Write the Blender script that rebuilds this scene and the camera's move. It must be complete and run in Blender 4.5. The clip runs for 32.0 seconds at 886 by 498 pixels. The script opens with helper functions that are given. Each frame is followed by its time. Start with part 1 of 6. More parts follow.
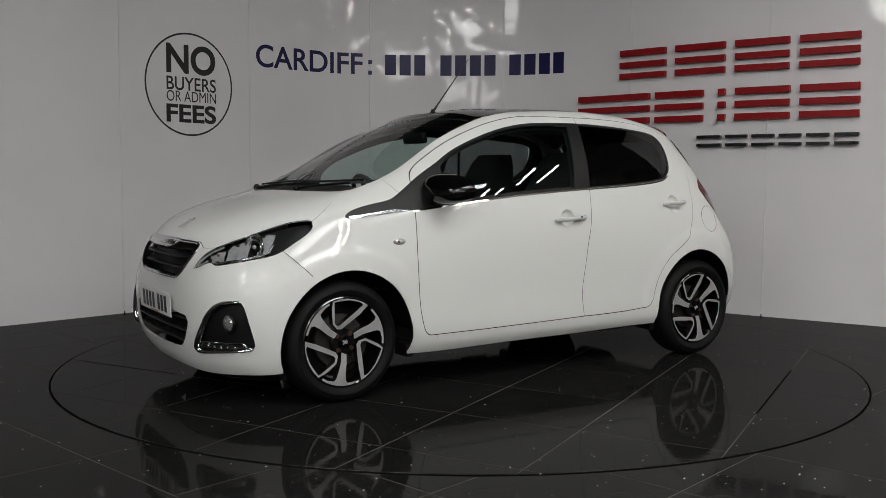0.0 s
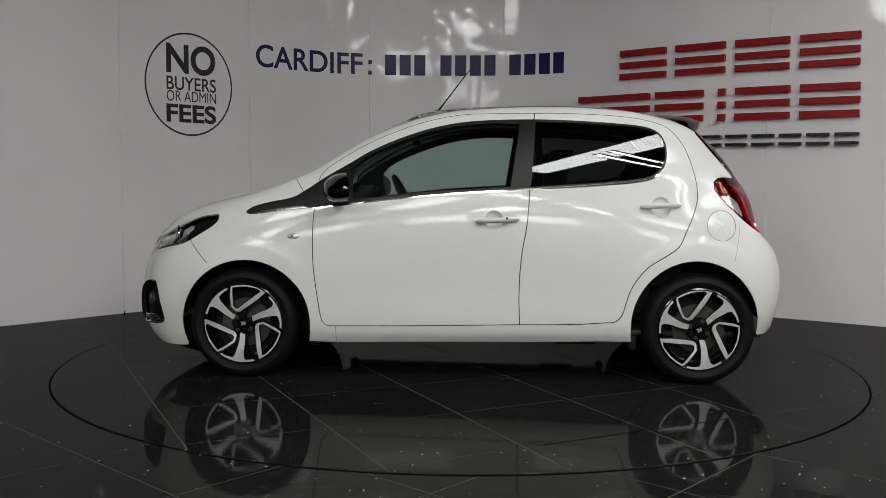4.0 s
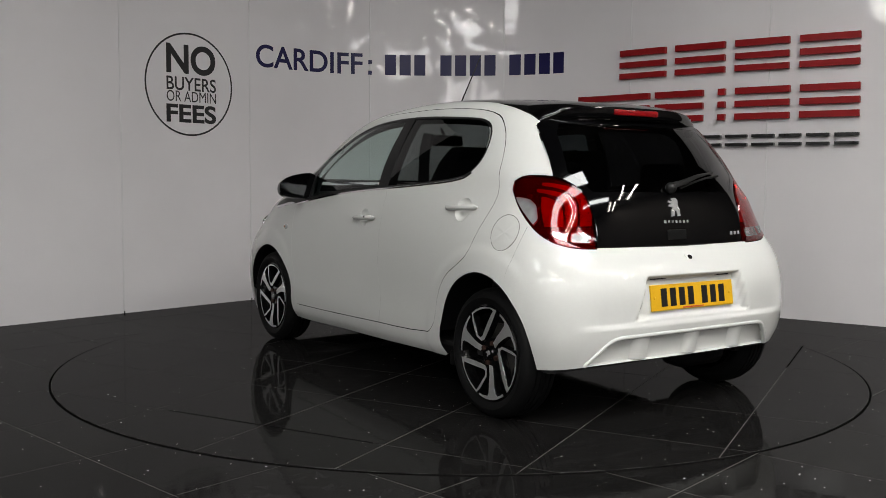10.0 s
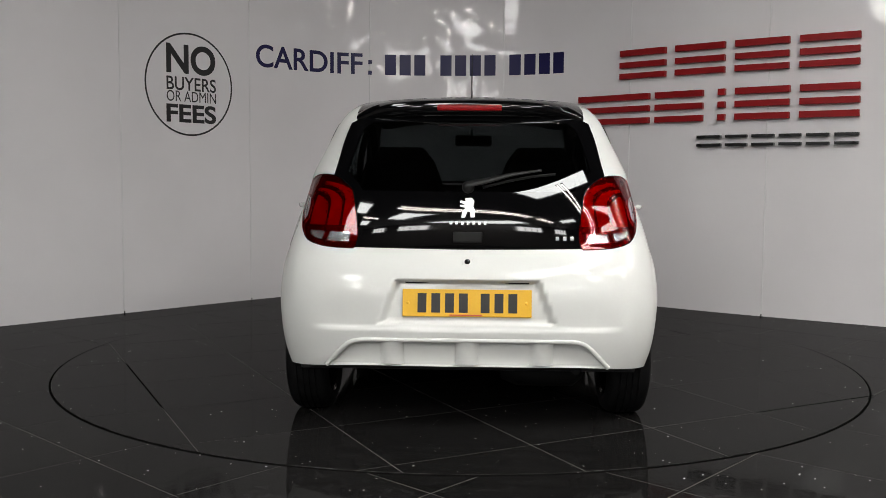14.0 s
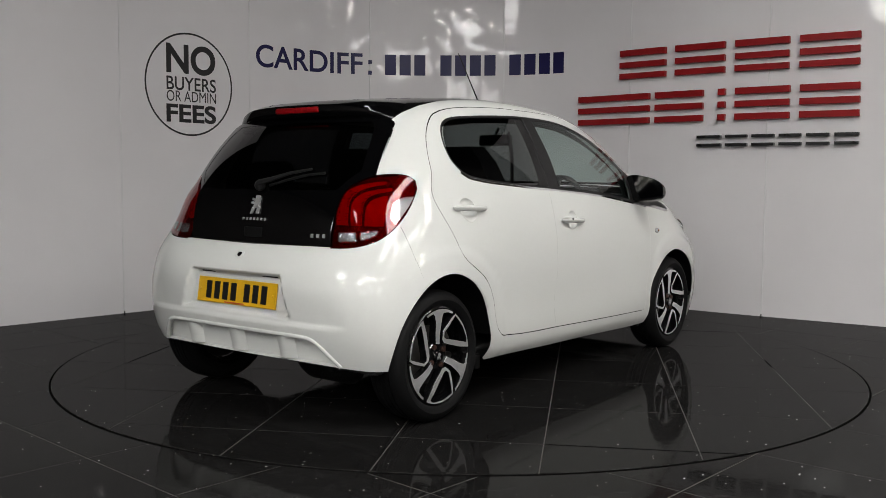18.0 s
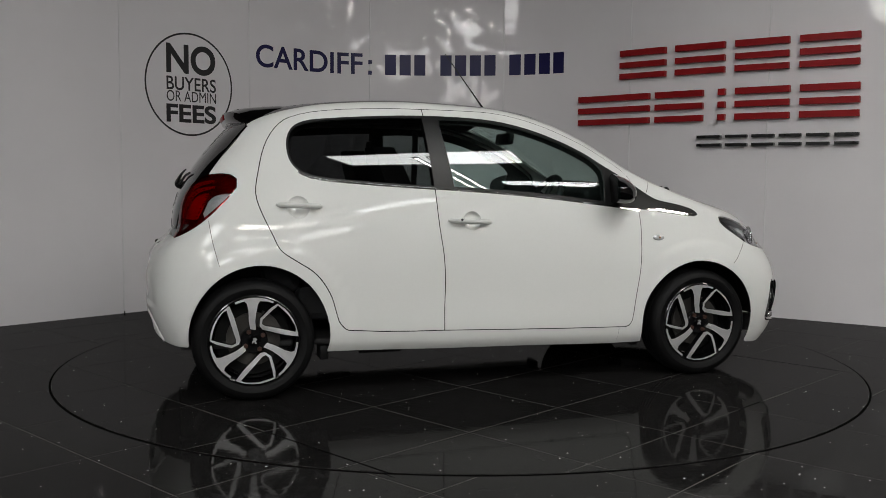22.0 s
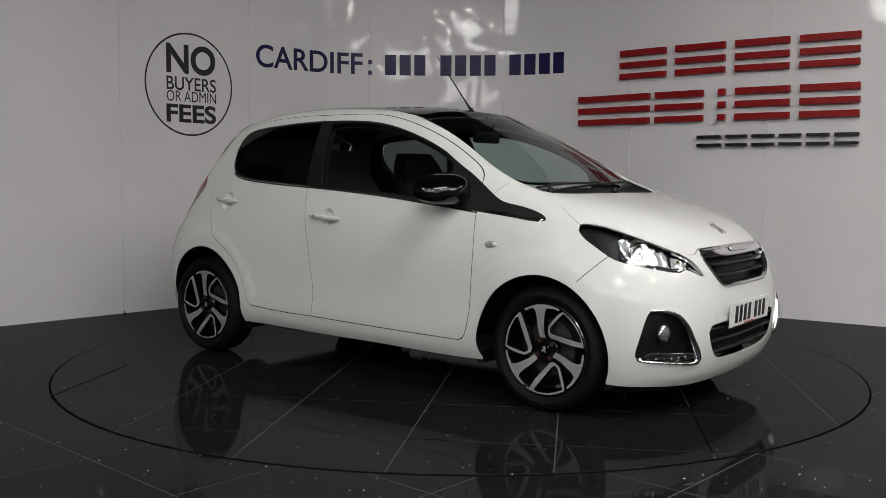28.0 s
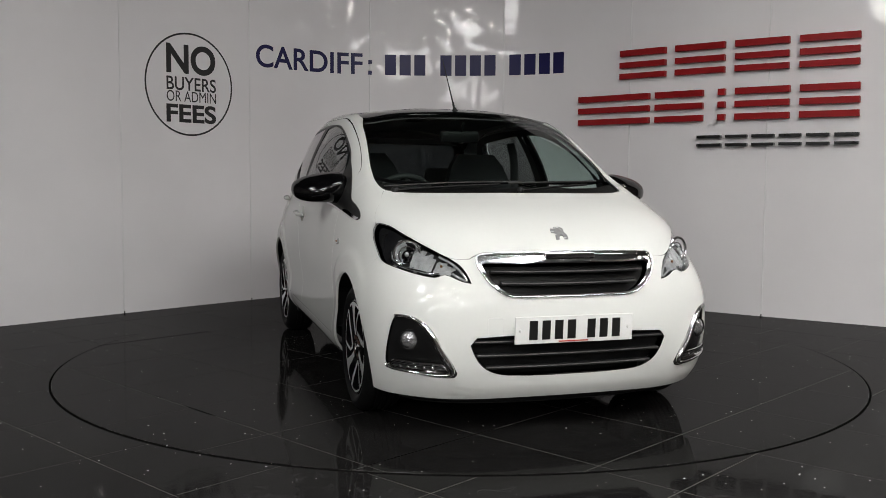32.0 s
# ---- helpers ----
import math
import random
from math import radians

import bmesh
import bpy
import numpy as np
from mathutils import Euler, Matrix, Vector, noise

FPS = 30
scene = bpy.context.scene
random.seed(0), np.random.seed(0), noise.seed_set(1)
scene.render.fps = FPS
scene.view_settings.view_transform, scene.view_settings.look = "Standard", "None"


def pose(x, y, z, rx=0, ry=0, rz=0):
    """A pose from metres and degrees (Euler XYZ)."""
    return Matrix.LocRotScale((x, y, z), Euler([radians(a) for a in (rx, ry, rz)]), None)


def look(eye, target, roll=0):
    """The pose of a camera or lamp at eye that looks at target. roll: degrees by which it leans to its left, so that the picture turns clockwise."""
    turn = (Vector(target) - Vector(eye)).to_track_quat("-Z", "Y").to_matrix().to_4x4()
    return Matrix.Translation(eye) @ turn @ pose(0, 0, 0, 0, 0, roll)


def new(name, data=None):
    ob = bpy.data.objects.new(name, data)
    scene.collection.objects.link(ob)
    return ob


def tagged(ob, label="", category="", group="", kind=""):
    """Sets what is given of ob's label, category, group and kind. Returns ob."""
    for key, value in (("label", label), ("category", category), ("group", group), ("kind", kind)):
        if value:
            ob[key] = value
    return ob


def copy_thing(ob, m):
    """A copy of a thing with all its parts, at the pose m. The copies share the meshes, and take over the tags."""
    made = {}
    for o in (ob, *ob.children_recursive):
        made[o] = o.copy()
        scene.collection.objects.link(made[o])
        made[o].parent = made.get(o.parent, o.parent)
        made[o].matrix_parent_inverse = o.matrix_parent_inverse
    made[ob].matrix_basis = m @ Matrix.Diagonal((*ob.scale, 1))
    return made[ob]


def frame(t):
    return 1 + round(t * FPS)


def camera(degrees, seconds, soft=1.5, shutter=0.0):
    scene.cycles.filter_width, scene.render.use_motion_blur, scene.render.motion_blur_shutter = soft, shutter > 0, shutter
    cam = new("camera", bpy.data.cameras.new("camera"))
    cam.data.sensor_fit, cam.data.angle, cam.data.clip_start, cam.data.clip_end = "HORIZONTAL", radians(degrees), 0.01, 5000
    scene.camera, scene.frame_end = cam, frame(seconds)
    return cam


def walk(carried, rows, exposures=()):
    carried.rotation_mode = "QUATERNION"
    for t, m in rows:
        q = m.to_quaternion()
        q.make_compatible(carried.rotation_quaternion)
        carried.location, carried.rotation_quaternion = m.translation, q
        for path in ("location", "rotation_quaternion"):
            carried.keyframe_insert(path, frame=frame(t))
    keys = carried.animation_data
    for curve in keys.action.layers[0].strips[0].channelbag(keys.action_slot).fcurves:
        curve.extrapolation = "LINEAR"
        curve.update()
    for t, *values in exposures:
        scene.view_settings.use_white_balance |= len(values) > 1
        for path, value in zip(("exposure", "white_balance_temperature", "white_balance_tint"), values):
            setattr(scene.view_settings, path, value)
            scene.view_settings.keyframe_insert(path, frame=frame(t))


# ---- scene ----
# ---------------------------------------------------------------- camera
EXPOSURES = [(0.0, 1.03, 6790, 11.5), (3.0, 1.06, 6780, 11.4), (6.0, 1.04, 6800, 11.5), (8.0, 1.05, 6840, 11.7), (10.0, 1.31, 6860, 11.8), (13.0, 1.35, 6870, 11.8), (19.0, 1.25, 6850, 11.7),
             (20.2, 1.03, 6830, 11.6), (21.5, 0.96, 6810, 11.5), (24.0, 0.84, 6800, 11.5), (27.5, 1.09, 6820, 11.6), (29.0, 1.26, 6830, 11.7), (30.0, 1.34, 6840, 11.7), (32.0, 1.39, 6840, 11.7)]
cam = camera(51.18, 32.0, 0.8)
EYE = Vector((0.0, -5.4045, 1.0366))
SIGHT = Vector((-0.016446, 0.997117, -0.074077))
HOLD = look(EYE, EYE + SIGHT, 0.389)
walk(cam, [(0.0, HOLD), (32.0, HOLD)], exposures=EXPOSURES)

# turntable: the heading of the car, in degrees, and the car's place on the disc
START, RATE = 213.79, -8.9263
CAR_X, CAR_Y = -0.079, -0.072
DISC_R = 2.215

# ---------------------------------------------------------------- world and light
world = bpy.data.worlds.new("world")
scene.world = world
world.use_nodes = True
world.node_tree.nodes["Background"].inputs[0].default_value = (0.75, 0.8, 0.9, 1)
world.node_tree.nodes["Background"].inputs[1].default_value = 0.05

CEIL = 4.6

# ---------------------------------------------------------------- materials


def shader(name):
    m = bpy.data.materials.new(name)
    m.use_nodes = True
    return m, m.node_tree.nodes, m.node_tree.links


def mat(name, base, rough=0.5, metal=0.0, coat=0.0, spec=0.5, vary=0.08, scale=6.0, bump=0.0, bump_scale=60.0, emit=None, power=0.0, rough_vary=0.05):
    """Principled surface with two scales of colour variation, uneven gloss and fine relief."""
    m, n, l = shader(name)
    b = n["Principled BSDF"]
    b.inputs["Roughness"].default_value, b.inputs["Metallic"].default_value = rough, metal
    b.inputs["Coat Weight"].default_value, b.inputs["Coat Roughness"].default_value = coat, 0.03
    b.inputs["Specular IOR Level"].default_value = spec
    tc = n.new("ShaderNodeTexCoord")
    big, fine = n.new("ShaderNodeTexNoise"), n.new("ShaderNodeTexNoise")
    big.inputs["Scale"].default_value, fine.inputs["Scale"].default_value = scale, scale * 23
    add, ramp = n.new("ShaderNodeMath"), n.new("ShaderNodeMapRange")
    add.operation = "ADD"
    for t in (big, fine):
        l.new(tc.outputs["Object"], t.inputs["Vector"])
    l.new(big.outputs[0], add.inputs[0]), l.new(fine.outputs[0], add.inputs[1])
    ramp.inputs[1].default_value, ramp.inputs[2].default_value = 0.6, 1.4
    ramp.inputs[3].default_value, ramp.inputs[4].default_value = 1 - vary, 1 + vary
    l.new(add.outputs[0], ramp.inputs[0])
    mul = n.new("ShaderNodeVectorMath")
    mul.operation = "SCALE"
    mul.inputs[0].default_value = base
    l.new(ramp.outputs[0], mul.inputs["Scale"]), l.new(mul.outputs[0], b.inputs["Base Color"])
    rr = n.new("ShaderNodeMapRange")
    rr.inputs[1].default_value, rr.inputs[2].default_value = 0.3, 0.7
    rr.inputs[3].default_value, rr.inputs[4].default_value = max(rough - rough_vary, 0.01), rough + rough_vary
    l.new(big.outputs[0], rr.inputs[0]), l.new(rr.outputs[0], b.inputs["Roughness"])
    if bump:
        bt, bn = n.new("ShaderNodeTexNoise"), n.new("ShaderNodeBump")
        bt.inputs["Scale"].default_value = bump_scale
        bn.inputs["Strength"].default_value, bn.inputs["Distance"].default_value = bump, 0.004
        l.new(tc.outputs["Object"], bt.inputs["Vector"]), l.new(bt.outputs[0], bn.inputs["Height"]), l.new(bn.outputs[0], b.inputs["Normal"])
    if emit:
        b.inputs["Emission Color"].default_value, b.inputs["Emission Strength"].default_value = (*emit, 1), power
    return m


def pane(name, tint, gloss_ior=1.5):
    """A thin sheet of glass: tinted straight through, with a mirror sheen that grows at grazing angles."""
    m, n, l = shader(name)
    n.remove(n["Principled BSDF"])
    clear, gloss, mix, edge = n.new("ShaderNodeBsdfTransparent"), n.new("ShaderNodeBsdfGlossy"), n.new("ShaderNodeMixShader"), n.new("ShaderNodeLayerWeight")
    steep, fres = n.new("ShaderNodeMath"), n.new("ShaderNodeMath")
    clear.inputs[0].default_value, gloss.inputs[0].default_value = (*tint, 1), (1, 1, 1, 1)
    gloss.inputs["Roughness"].default_value, edge.inputs["Blend"].default_value = 0.005, 0.5
    least = ((gloss_ior - 1) / (gloss_ior + 1)) ** 2 * 1.5
    steep.operation, steep.inputs[1].default_value = "POWER", 5.0
    fres.operation, fres.inputs[1].default_value, fres.inputs[2].default_value = "MULTIPLY_ADD", 1 - least, least
    l.new(edge.outputs["Facing"], steep.inputs[0]), l.new(steep.outputs[0], fres.inputs[0])
    l.new(fres.outputs[0], mix.inputs[0]), l.new(clear.outputs[0], mix.inputs[1]), l.new(gloss.outputs[0], mix.inputs[2])
    l.new(mix.outputs[0], n["Material Output"].inputs["Surface"])
    return m


def granite(name):
    """Polished dark stone tile with pale flakes and faint smears."""
    m, n, l = shader(name)
    b = n["Principled BSDF"]
    tc, info = n.new("ShaderNodeTexCoord"), n.new("ShaderNodeObjectInfo")
    geo = n.new("ShaderNodeNewGeometry")
    flake, cloud, smear = n.new("ShaderNodeTexVoronoi"), n.new("ShaderNodeTexNoise"), n.new("ShaderNodeTexNoise")
    flake.inputs["Scale"].default_value, cloud.inputs["Scale"].default_value, smear.inputs["Scale"].default_value = 34, 260, 2.3
    smear.inputs["Detail"].default_value = 5
    ripple = n.new("ShaderNodeTexNoise")
    ripple.inputs["Scale"].default_value, ripple.inputs["Detail"].default_value = 22, 2
    off = n.new("ShaderNodeVectorMath")
    off.operation = "MULTIPLY_ADD"
    off.inputs[1].default_value = (1, 1, 1)
    grow = n.new("ShaderNodeVectorMath")
    grow.operation = "SCALE"
    grow.inputs[0].default_value = (37, 19, 0)
    l.new(info.outputs["Random"], grow.inputs["Scale"])
    l.new(tc.outputs["Object"], off.inputs[0]), l.new(grow.outputs[0], off.inputs[2])
    for t in (flake, cloud, smear, ripple):
        l.new(off.outputs[0], t.inputs["Vector"])
    size, lit = n.new("ShaderNodeMath"), n.new("ShaderNodeMath")
    sep = n.new("ShaderNodeSeparateColor")
    l.new(flake.outputs["Color"], sep.inputs[0])
    size.operation, size.inputs[1].default_value = "MULTIPLY", 0.13
    cube = n.new("ShaderNodeMath")
    cube.operation, cube.inputs[1].default_value = "POWER", 6.0
    l.new(sep.outputs[0], cube.inputs[0]), l.new(cube.outputs[0], size.inputs[0])
    lit.operation = "LESS_THAN"
    l.new(flake.outputs["Distance"], lit.inputs[0]), l.new(size.outputs[0], lit.inputs[1])
    tone = n.new("ShaderNodeMapRange")
    tone.inputs[1].default_value, tone.inputs[2].default_value, tone.inputs[3].default_value, tone.inputs[4].default_value = 0.35, 0.65, 0.6, 1.4
    l.new(cloud.outputs[0], tone.inputs[0])
    shade = n.new("ShaderNodeMapRange")
    shade.inputs[3].default_value, shade.inputs[4].default_value = 0.85, 1.2
    l.new(info.outputs["Random"], shade.inputs[0])
    both = n.new("ShaderNodeMath")
    both.operation = "MULTIPLY"
    l.new(tone.outputs[0], both.inputs[0]), l.new(shade.outputs[0], both.inputs[1])
    base, mix = n.new("ShaderNodeVectorMath"), n.new("ShaderNodeMix")
    base.operation, base.inputs[0].default_value = "SCALE", TILE_TONE
    l.new(both.outputs[0], base.inputs["Scale"])
    mix.data_type = "RGBA"
    mix.inputs[7].default_value = (0.75, 0.75, 0.74, 1)
    # dried smears and dust
    film, thin, dust = n.new("ShaderNodeTexNoise"), n.new("ShaderNodeMapRange"), n.new("ShaderNodeVectorMath")
    film.inputs["Scale"].default_value, film.inputs["Detail"].default_value, film.inputs["Distortion"].default_value = 11, 4, 1.2
    thin.inputs[1].default_value, thin.inputs[2].default_value, thin.inputs[3].default_value, thin.inputs[4].default_value = 0.52, 0.70, 0.0, 0.006
    l.new(off.outputs[0], film.inputs["Vector"]), l.new(film.outputs[0], thin.inputs[0])
    dust.operation = "ADD"
    l.new(base.outputs[0], dust.inputs[0]), l.new(thin.outputs[0], dust.inputs[1])
    l.new(lit.outputs[0], mix.inputs[0]), l.new(dust.outputs[0], mix.inputs[6]), l.new(mix.outputs[2], b.inputs["Base Color"])
    rr = n.new("ShaderNodeMapRange")
    rr.inputs[1].default_value, rr.inputs[2].default_value, rr.inputs[3].default_value, rr.inputs[4].default_value = 0.3, 0.75, TILE_ROUGH * 0.7, TILE_ROUGH * 1.6
    l.new(smear.outputs[0], rr.inputs[0])
    b.inputs["Roughness"].default_value = 0.5
    b.inputs["Specular IOR Level"].default_value = 0.0
    bn = n.new("ShaderNodeBump")
    bn.inputs["Strength"].default_value, bn.inputs["Distance"].default_value = 0.06, 0.003
    cut = n.new("ShaderNodeBump")
    cut.inputs["Strength"].default_value, cut.inputs["Distance"].default_value = 1.0, 0.00022
    l.new(ripple.outputs[0], cut.inputs["Height"]), l.new(cut.outputs[0], bn.inputs["Normal"])
    l.new(smear.outputs[0], bn.inputs["Height"]), l.new(bn.outputs[0], b.inputs["Normal"])
    # worn polish: part of the mirror sheen of stone
    gl, fr, part_of, out = n.new("ShaderNodeBsdfGlossy"), n.new("ShaderNodeFresnel"), n.new("ShaderNodeMath"), n.new("ShaderNodeMixShader")
    fr.inputs["IOR"].default_value = 1.45
    part_of.operation, part_of.inputs[1].default_value = "MULTIPLY", TILE_SPEC
    l.new(rr.outputs[0], gl.inputs["Roughness"]), l.new(bn.outputs[0], gl.inputs["Normal"])
    l.new(fr.outputs[0], part_of.inputs[0]), l.new(part_of.outputs[0], out.inputs[0])
    l.new(b.outputs[0], out.inputs[1]), l.new(gl.outputs[0], out.inputs[2]), l.new(out.outputs[0], n["Material Output"].inputs["Surface"])
    return m


TILE_TONE, TILE_ROUGH, TILE_SPEC = (0.0092, 0.0088, 0.0088), 0.052, 0.30


def gloss_board(name, base):
    """Glossy laminate wall board, slightly wavy, with faint scuffs."""
    m, n, l = shader(name)
    b = n["Principled BSDF"]
    tc = n.new("ShaderNodeTexCoord")
    wave, scuff, fine = n.new("ShaderNodeTexNoise"), n.new("ShaderNodeTexNoise"), n.new("ShaderNodeTexNoise")
    wave.inputs["Scale"].default_value, scuff.inputs["Scale"].default_value, fine.inputs["Scale"].default_value = 2.2, 1.1, 5.5
    scuff.inputs["Detail"].default_value = 6
    wave.inputs["Detail"].default_value, fine.inputs["Detail"].default_value = 0, 0.3
    for t in (wave, scuff, fine):
        l.new(tc.outputs["Object"], t.inputs["Vector"])
    tone, mul = n.new("ShaderNodeMapRange"), n.new("ShaderNodeVectorMath")
    tone.inputs[1].default_value, tone.inputs[2].default_value, tone.inputs[3].default_value, tone.inputs[4].default_value = 0.3, 0.7, 0.96, 1.03
    l.new(scuff.outputs[0], tone.inputs[0])
    mul.operation, mul.inputs[0].default_value = "SCALE", base
    l.new(tone.outputs[0], mul.inputs["Scale"]), l.new(mul.outputs[0], b.inputs["Base Color"])
    b.inputs["Roughness"].default_value = 0.03
    b.inputs["Specular IOR Level"].default_value = 0.22
    # patches where the board is buckled finely
    patch, where, ripple, add = n.new("ShaderNodeTexNoise"), n.new("ShaderNodeMapRange"), n.new("ShaderNodeMath"), n.new("ShaderNodeMath")
    squash = n.new("ShaderNodeMapping")
    squash.inputs["Scale"].default_value = (1.0, 1.0, 0.6)
    l.new(tc.outputs["Object"], squash.inputs["Vector"]), l.new(squash.outputs[0], fine.inputs["Vector"])
    patch.inputs["Scale"].default_value = 1.3
    l.new(tc.outputs["Object"], patch.inputs["Vector"]), l.new(patch.outputs[0], where.inputs[0])
    where.inputs[1].default_value, where.inputs[2].default_value, where.inputs[3].default_value, where.inputs[4].default_value = 0.42, 0.60, 0.10, 1.3
    ripple.operation, add.operation = "MULTIPLY", "ADD"
    l.new(fine.outputs[0], ripple.inputs[0]), l.new(where.outputs[0], ripple.inputs[1])
    l.new(ripple.outputs[0], add.inputs[0]), l.new(wave.outputs[0], add.inputs[1])
    # sparse shallow dents
    dent, pick, few, hollow, deep = n.new("ShaderNodeTexVoronoi"), n.new("ShaderNodeSeparateColor"), n.new("ShaderNodeMath"), n.new("ShaderNodeMapRange"), n.new("ShaderNodeMath")
    dent.inputs["Scale"].default_value = 4.2
    l.new(tc.outputs["Object"], dent.inputs["Vector"]), l.new(dent.outputs["Color"], pick.inputs[0])
    few.operation, few.inputs[1].default_value = "GREATER_THAN", 0.72
    l.new(pick.outputs[0], few.inputs[0])
    hollow.interpolation_type = "SMOOTHSTEP"
    hollow.inputs[1].default_value, hollow.inputs[2].default_value, hollow.inputs[3].default_value, hollow.inputs[4].default_value = 0.0, 0.28, 0.13, 0.0
    l.new(dent.outputs["Distance"], hollow.inputs[0])
    deep.operation = "MULTIPLY_ADD"
    l.new(hollow.outputs[0], deep.inputs[0]), l.new(few.outputs[0], deep.inputs[1]), l.new(add.outputs[0], deep.inputs[2])
    add = deep
    bn = n.new("ShaderNodeBump")
    bn.inputs["Strength"].default_value, bn.inputs["Distance"].default_value = 0.16, 0.05
    l.new(add.outputs[0], bn.inputs["Height"]), l.new(bn.outputs[0], b.inputs["Normal"])
    return m


WALL = gloss_board("wall_board", (0.706, 0.684, 0.702))
SEAM = mat("seam_strip", (0.66, 0.65, 0.66), 0.35)
TILE = granite("tile")
GROUT = mat("grout", (0.062, 0.060, 0.058), 0.8, bump=0.3)
HALL = mat("hall_paint", (0.09, 0.08, 0.075), 0.7, scale=1.0, vary=0.2)
CEILING = mat("ceiling_paint", (0.10, 0.098, 0.095), 0.8, scale=1.0, vary=0.2)
STEEL_DARK = mat("dark_steel", (0.03, 0.03, 0.035), 0.5)
TUBE = mat("tube_glow", (0.9, 0.9, 0.9), 0.4, emit=(1, 0.97, 0.92), power=26.0)
ROOFLIGHT = mat("rooflight_glow", (0.9, 0.9, 0.9), 0.4, emit=(0.92, 0.98, 1.0), power=7.8)
DAYLIGHT = mat("daylight_pane", (0.9, 0.9, 0.9), 0.4, emit=(0.95, 0.98, 1.0), power=6.0)
RED_SIGN = mat("red_acrylic", (0.25, 0.008, 0.010), 0.4, spec=0.2)
BLACK_SIGN = mat("black_acrylic", (0.008, 0.008, 0.009), 0.3)
NAVY = mat("navy_vinyl", (0.010, 0.009, 0.062), 0.4, spec=0.25)
BLACK_VINYL = mat("black_vinyl", (0.006, 0.006, 0.007), 0.35)

PAINT = mat("white_paint", (0.655, 0.66, 0.645), 0.45, coat=1.0, spec=0.0, vary=0.012, scale=3)
PAINT.node_tree.nodes["Principled BSDF"].inputs["Coat IOR"].default_value = 1.36
PAINT.node_tree.nodes["Principled BSDF"].inputs["Coat Roughness"].default_value = 0.015
GLOSS_BLACK = mat("gloss_black", (0.0015, 0.0015, 0.0018), 0.05, vary=0.1, rough_vary=0.01)
BRAKE_RED = mat("brake_red", (0.22, 0.004, 0.006), 0.35, coat=0.1, spec=0.2, scale=40, vary=0.5)
ROOF_BLACK = mat("roof_black", (0.003, 0.003, 0.0033), 0.10, coat=0.3, vary=0.1)
PLASTIC = mat("black_plastic", (0.005, 0.005, 0.0052), 0.45, spec=0.2, bump=0.15, bump_scale=400)
SATIN = mat("satin_black", (0.009, 0.009, 0.0095), 0.42, spec=0.28, bump=0.05, bump_scale=300)
GAP = mat("gap_shadow", (0.004, 0.004, 0.004), 0.8, spec=0.0)
RUBBER = mat("tyre_rubber", (0.0042, 0.0042, 0.0045), 0.6, spec=0.14, bump=0.25, bump_scale=120, vary=0.2)
CHROME = mat("chrome", (0.70, 0.70, 0.71), 0.10, metal=1.0, vary=0.02)
MACHINED = mat("machined_alloy", (0.80, 0.80, 0.81), 0.38, metal=0.8, vary=0.08, scale=30)
ALLOY_BLACK = mat("alloy_black", (0.004, 0.004, 0.0045), 0.2, coat=0.6)
SILVER = mat("silver_badge", (0.52, 0.52, 0.53), 0.24, metal=0.55, vary=0.3, scale=60)
RUST = mat("rusty_bolt", (0.045, 0.019, 0.013), 0.7, metal=0.4, vary=0.4, scale=60)
STEEL = mat("brake_steel", (0.07, 0.066, 0.062), 0.5, metal=0.7, vary=0.2)
RED_DEEP = mat("deep_red_lens", (0.050, 0.001, 0.003), 0.25, coat=0.4, vary=0.5, scale=18)
RED_LENS = mat("red_lens", (0.33, 0.005, 0.007), 0.22, coat=0.6, scale=14, vary=0.45, bump=0.5, bump_scale=90)
CLEAR_LAMP = mat("clear_lamp", (0.62, 0.63, 0.64), 0.12, metal=0.5, coat=1.0, scale=40, vary=0.25)
LAMP_DARK = mat("lamp_bezel", (0.012, 0.012, 0.013), 0.3)
LAMP_CHROME = mat("lamp_chrome", (0.80, 0.81, 0.82), 0.12, metal=0.55, vary=0.3, scale=26)
REVERSE_LAMP = mat("reversing_lens", (0.42, 0.42, 0.43), 0.14, metal=0.75, coat=1.0, vary=0.5, scale=40, bump=1.0, bump_scale=90)


AMBER = mat("amber_cap", (0.16, 0.06, 0.012), 0.3)
YELLOW = mat("yellow_plate", (0.72, 0.40, 0.015), 0.35, vary=0.04)
WHITE_PLATE = mat("white_plate", (0.72, 0.72, 0.71), 0.35, vary=0.03)
INK = mat("black_ink", (0.008, 0.008, 0.008), 0.4)
RED_INK = mat("red_ink", (0.45, 0.05, 0.03), 0.4)
SEAT = mat("seat_cloth", (0.020, 0.020, 0.022), 0.9, bump=0.4, bump_scale=350)
TRIM = mat("cabin_trim", (0.018, 0.018, 0.019), 0.7, bump=0.2, bump_scale=300)
HEADLINER = mat("headliner", (0.16, 0.16, 0.16), 0.9, bump=0.2)
BELT_RED = mat("red_stitch", (0.12, 0.012, 0.012), 0.8)
GLASS = pane("window_glass", (0.66, 0.775, 0.75))
SCREEN = pane("screen_glass", (0.70, 0.79, 0.76))
PRIVACY = pane("privacy_glass", (0.19, 0.197, 0.20), 1.40)
REAR_GLASS = pane("rear_glass", (0.036, 0.038, 0.041), 1.42)
LENS = pane("lamp_lens", (0.86, 0.87, 0.88))
RED_COVER = pane("red_cover", (0.66, 0.045, 0.05), 1.30)

# ---------------------------------------------------------------- mesh helpers


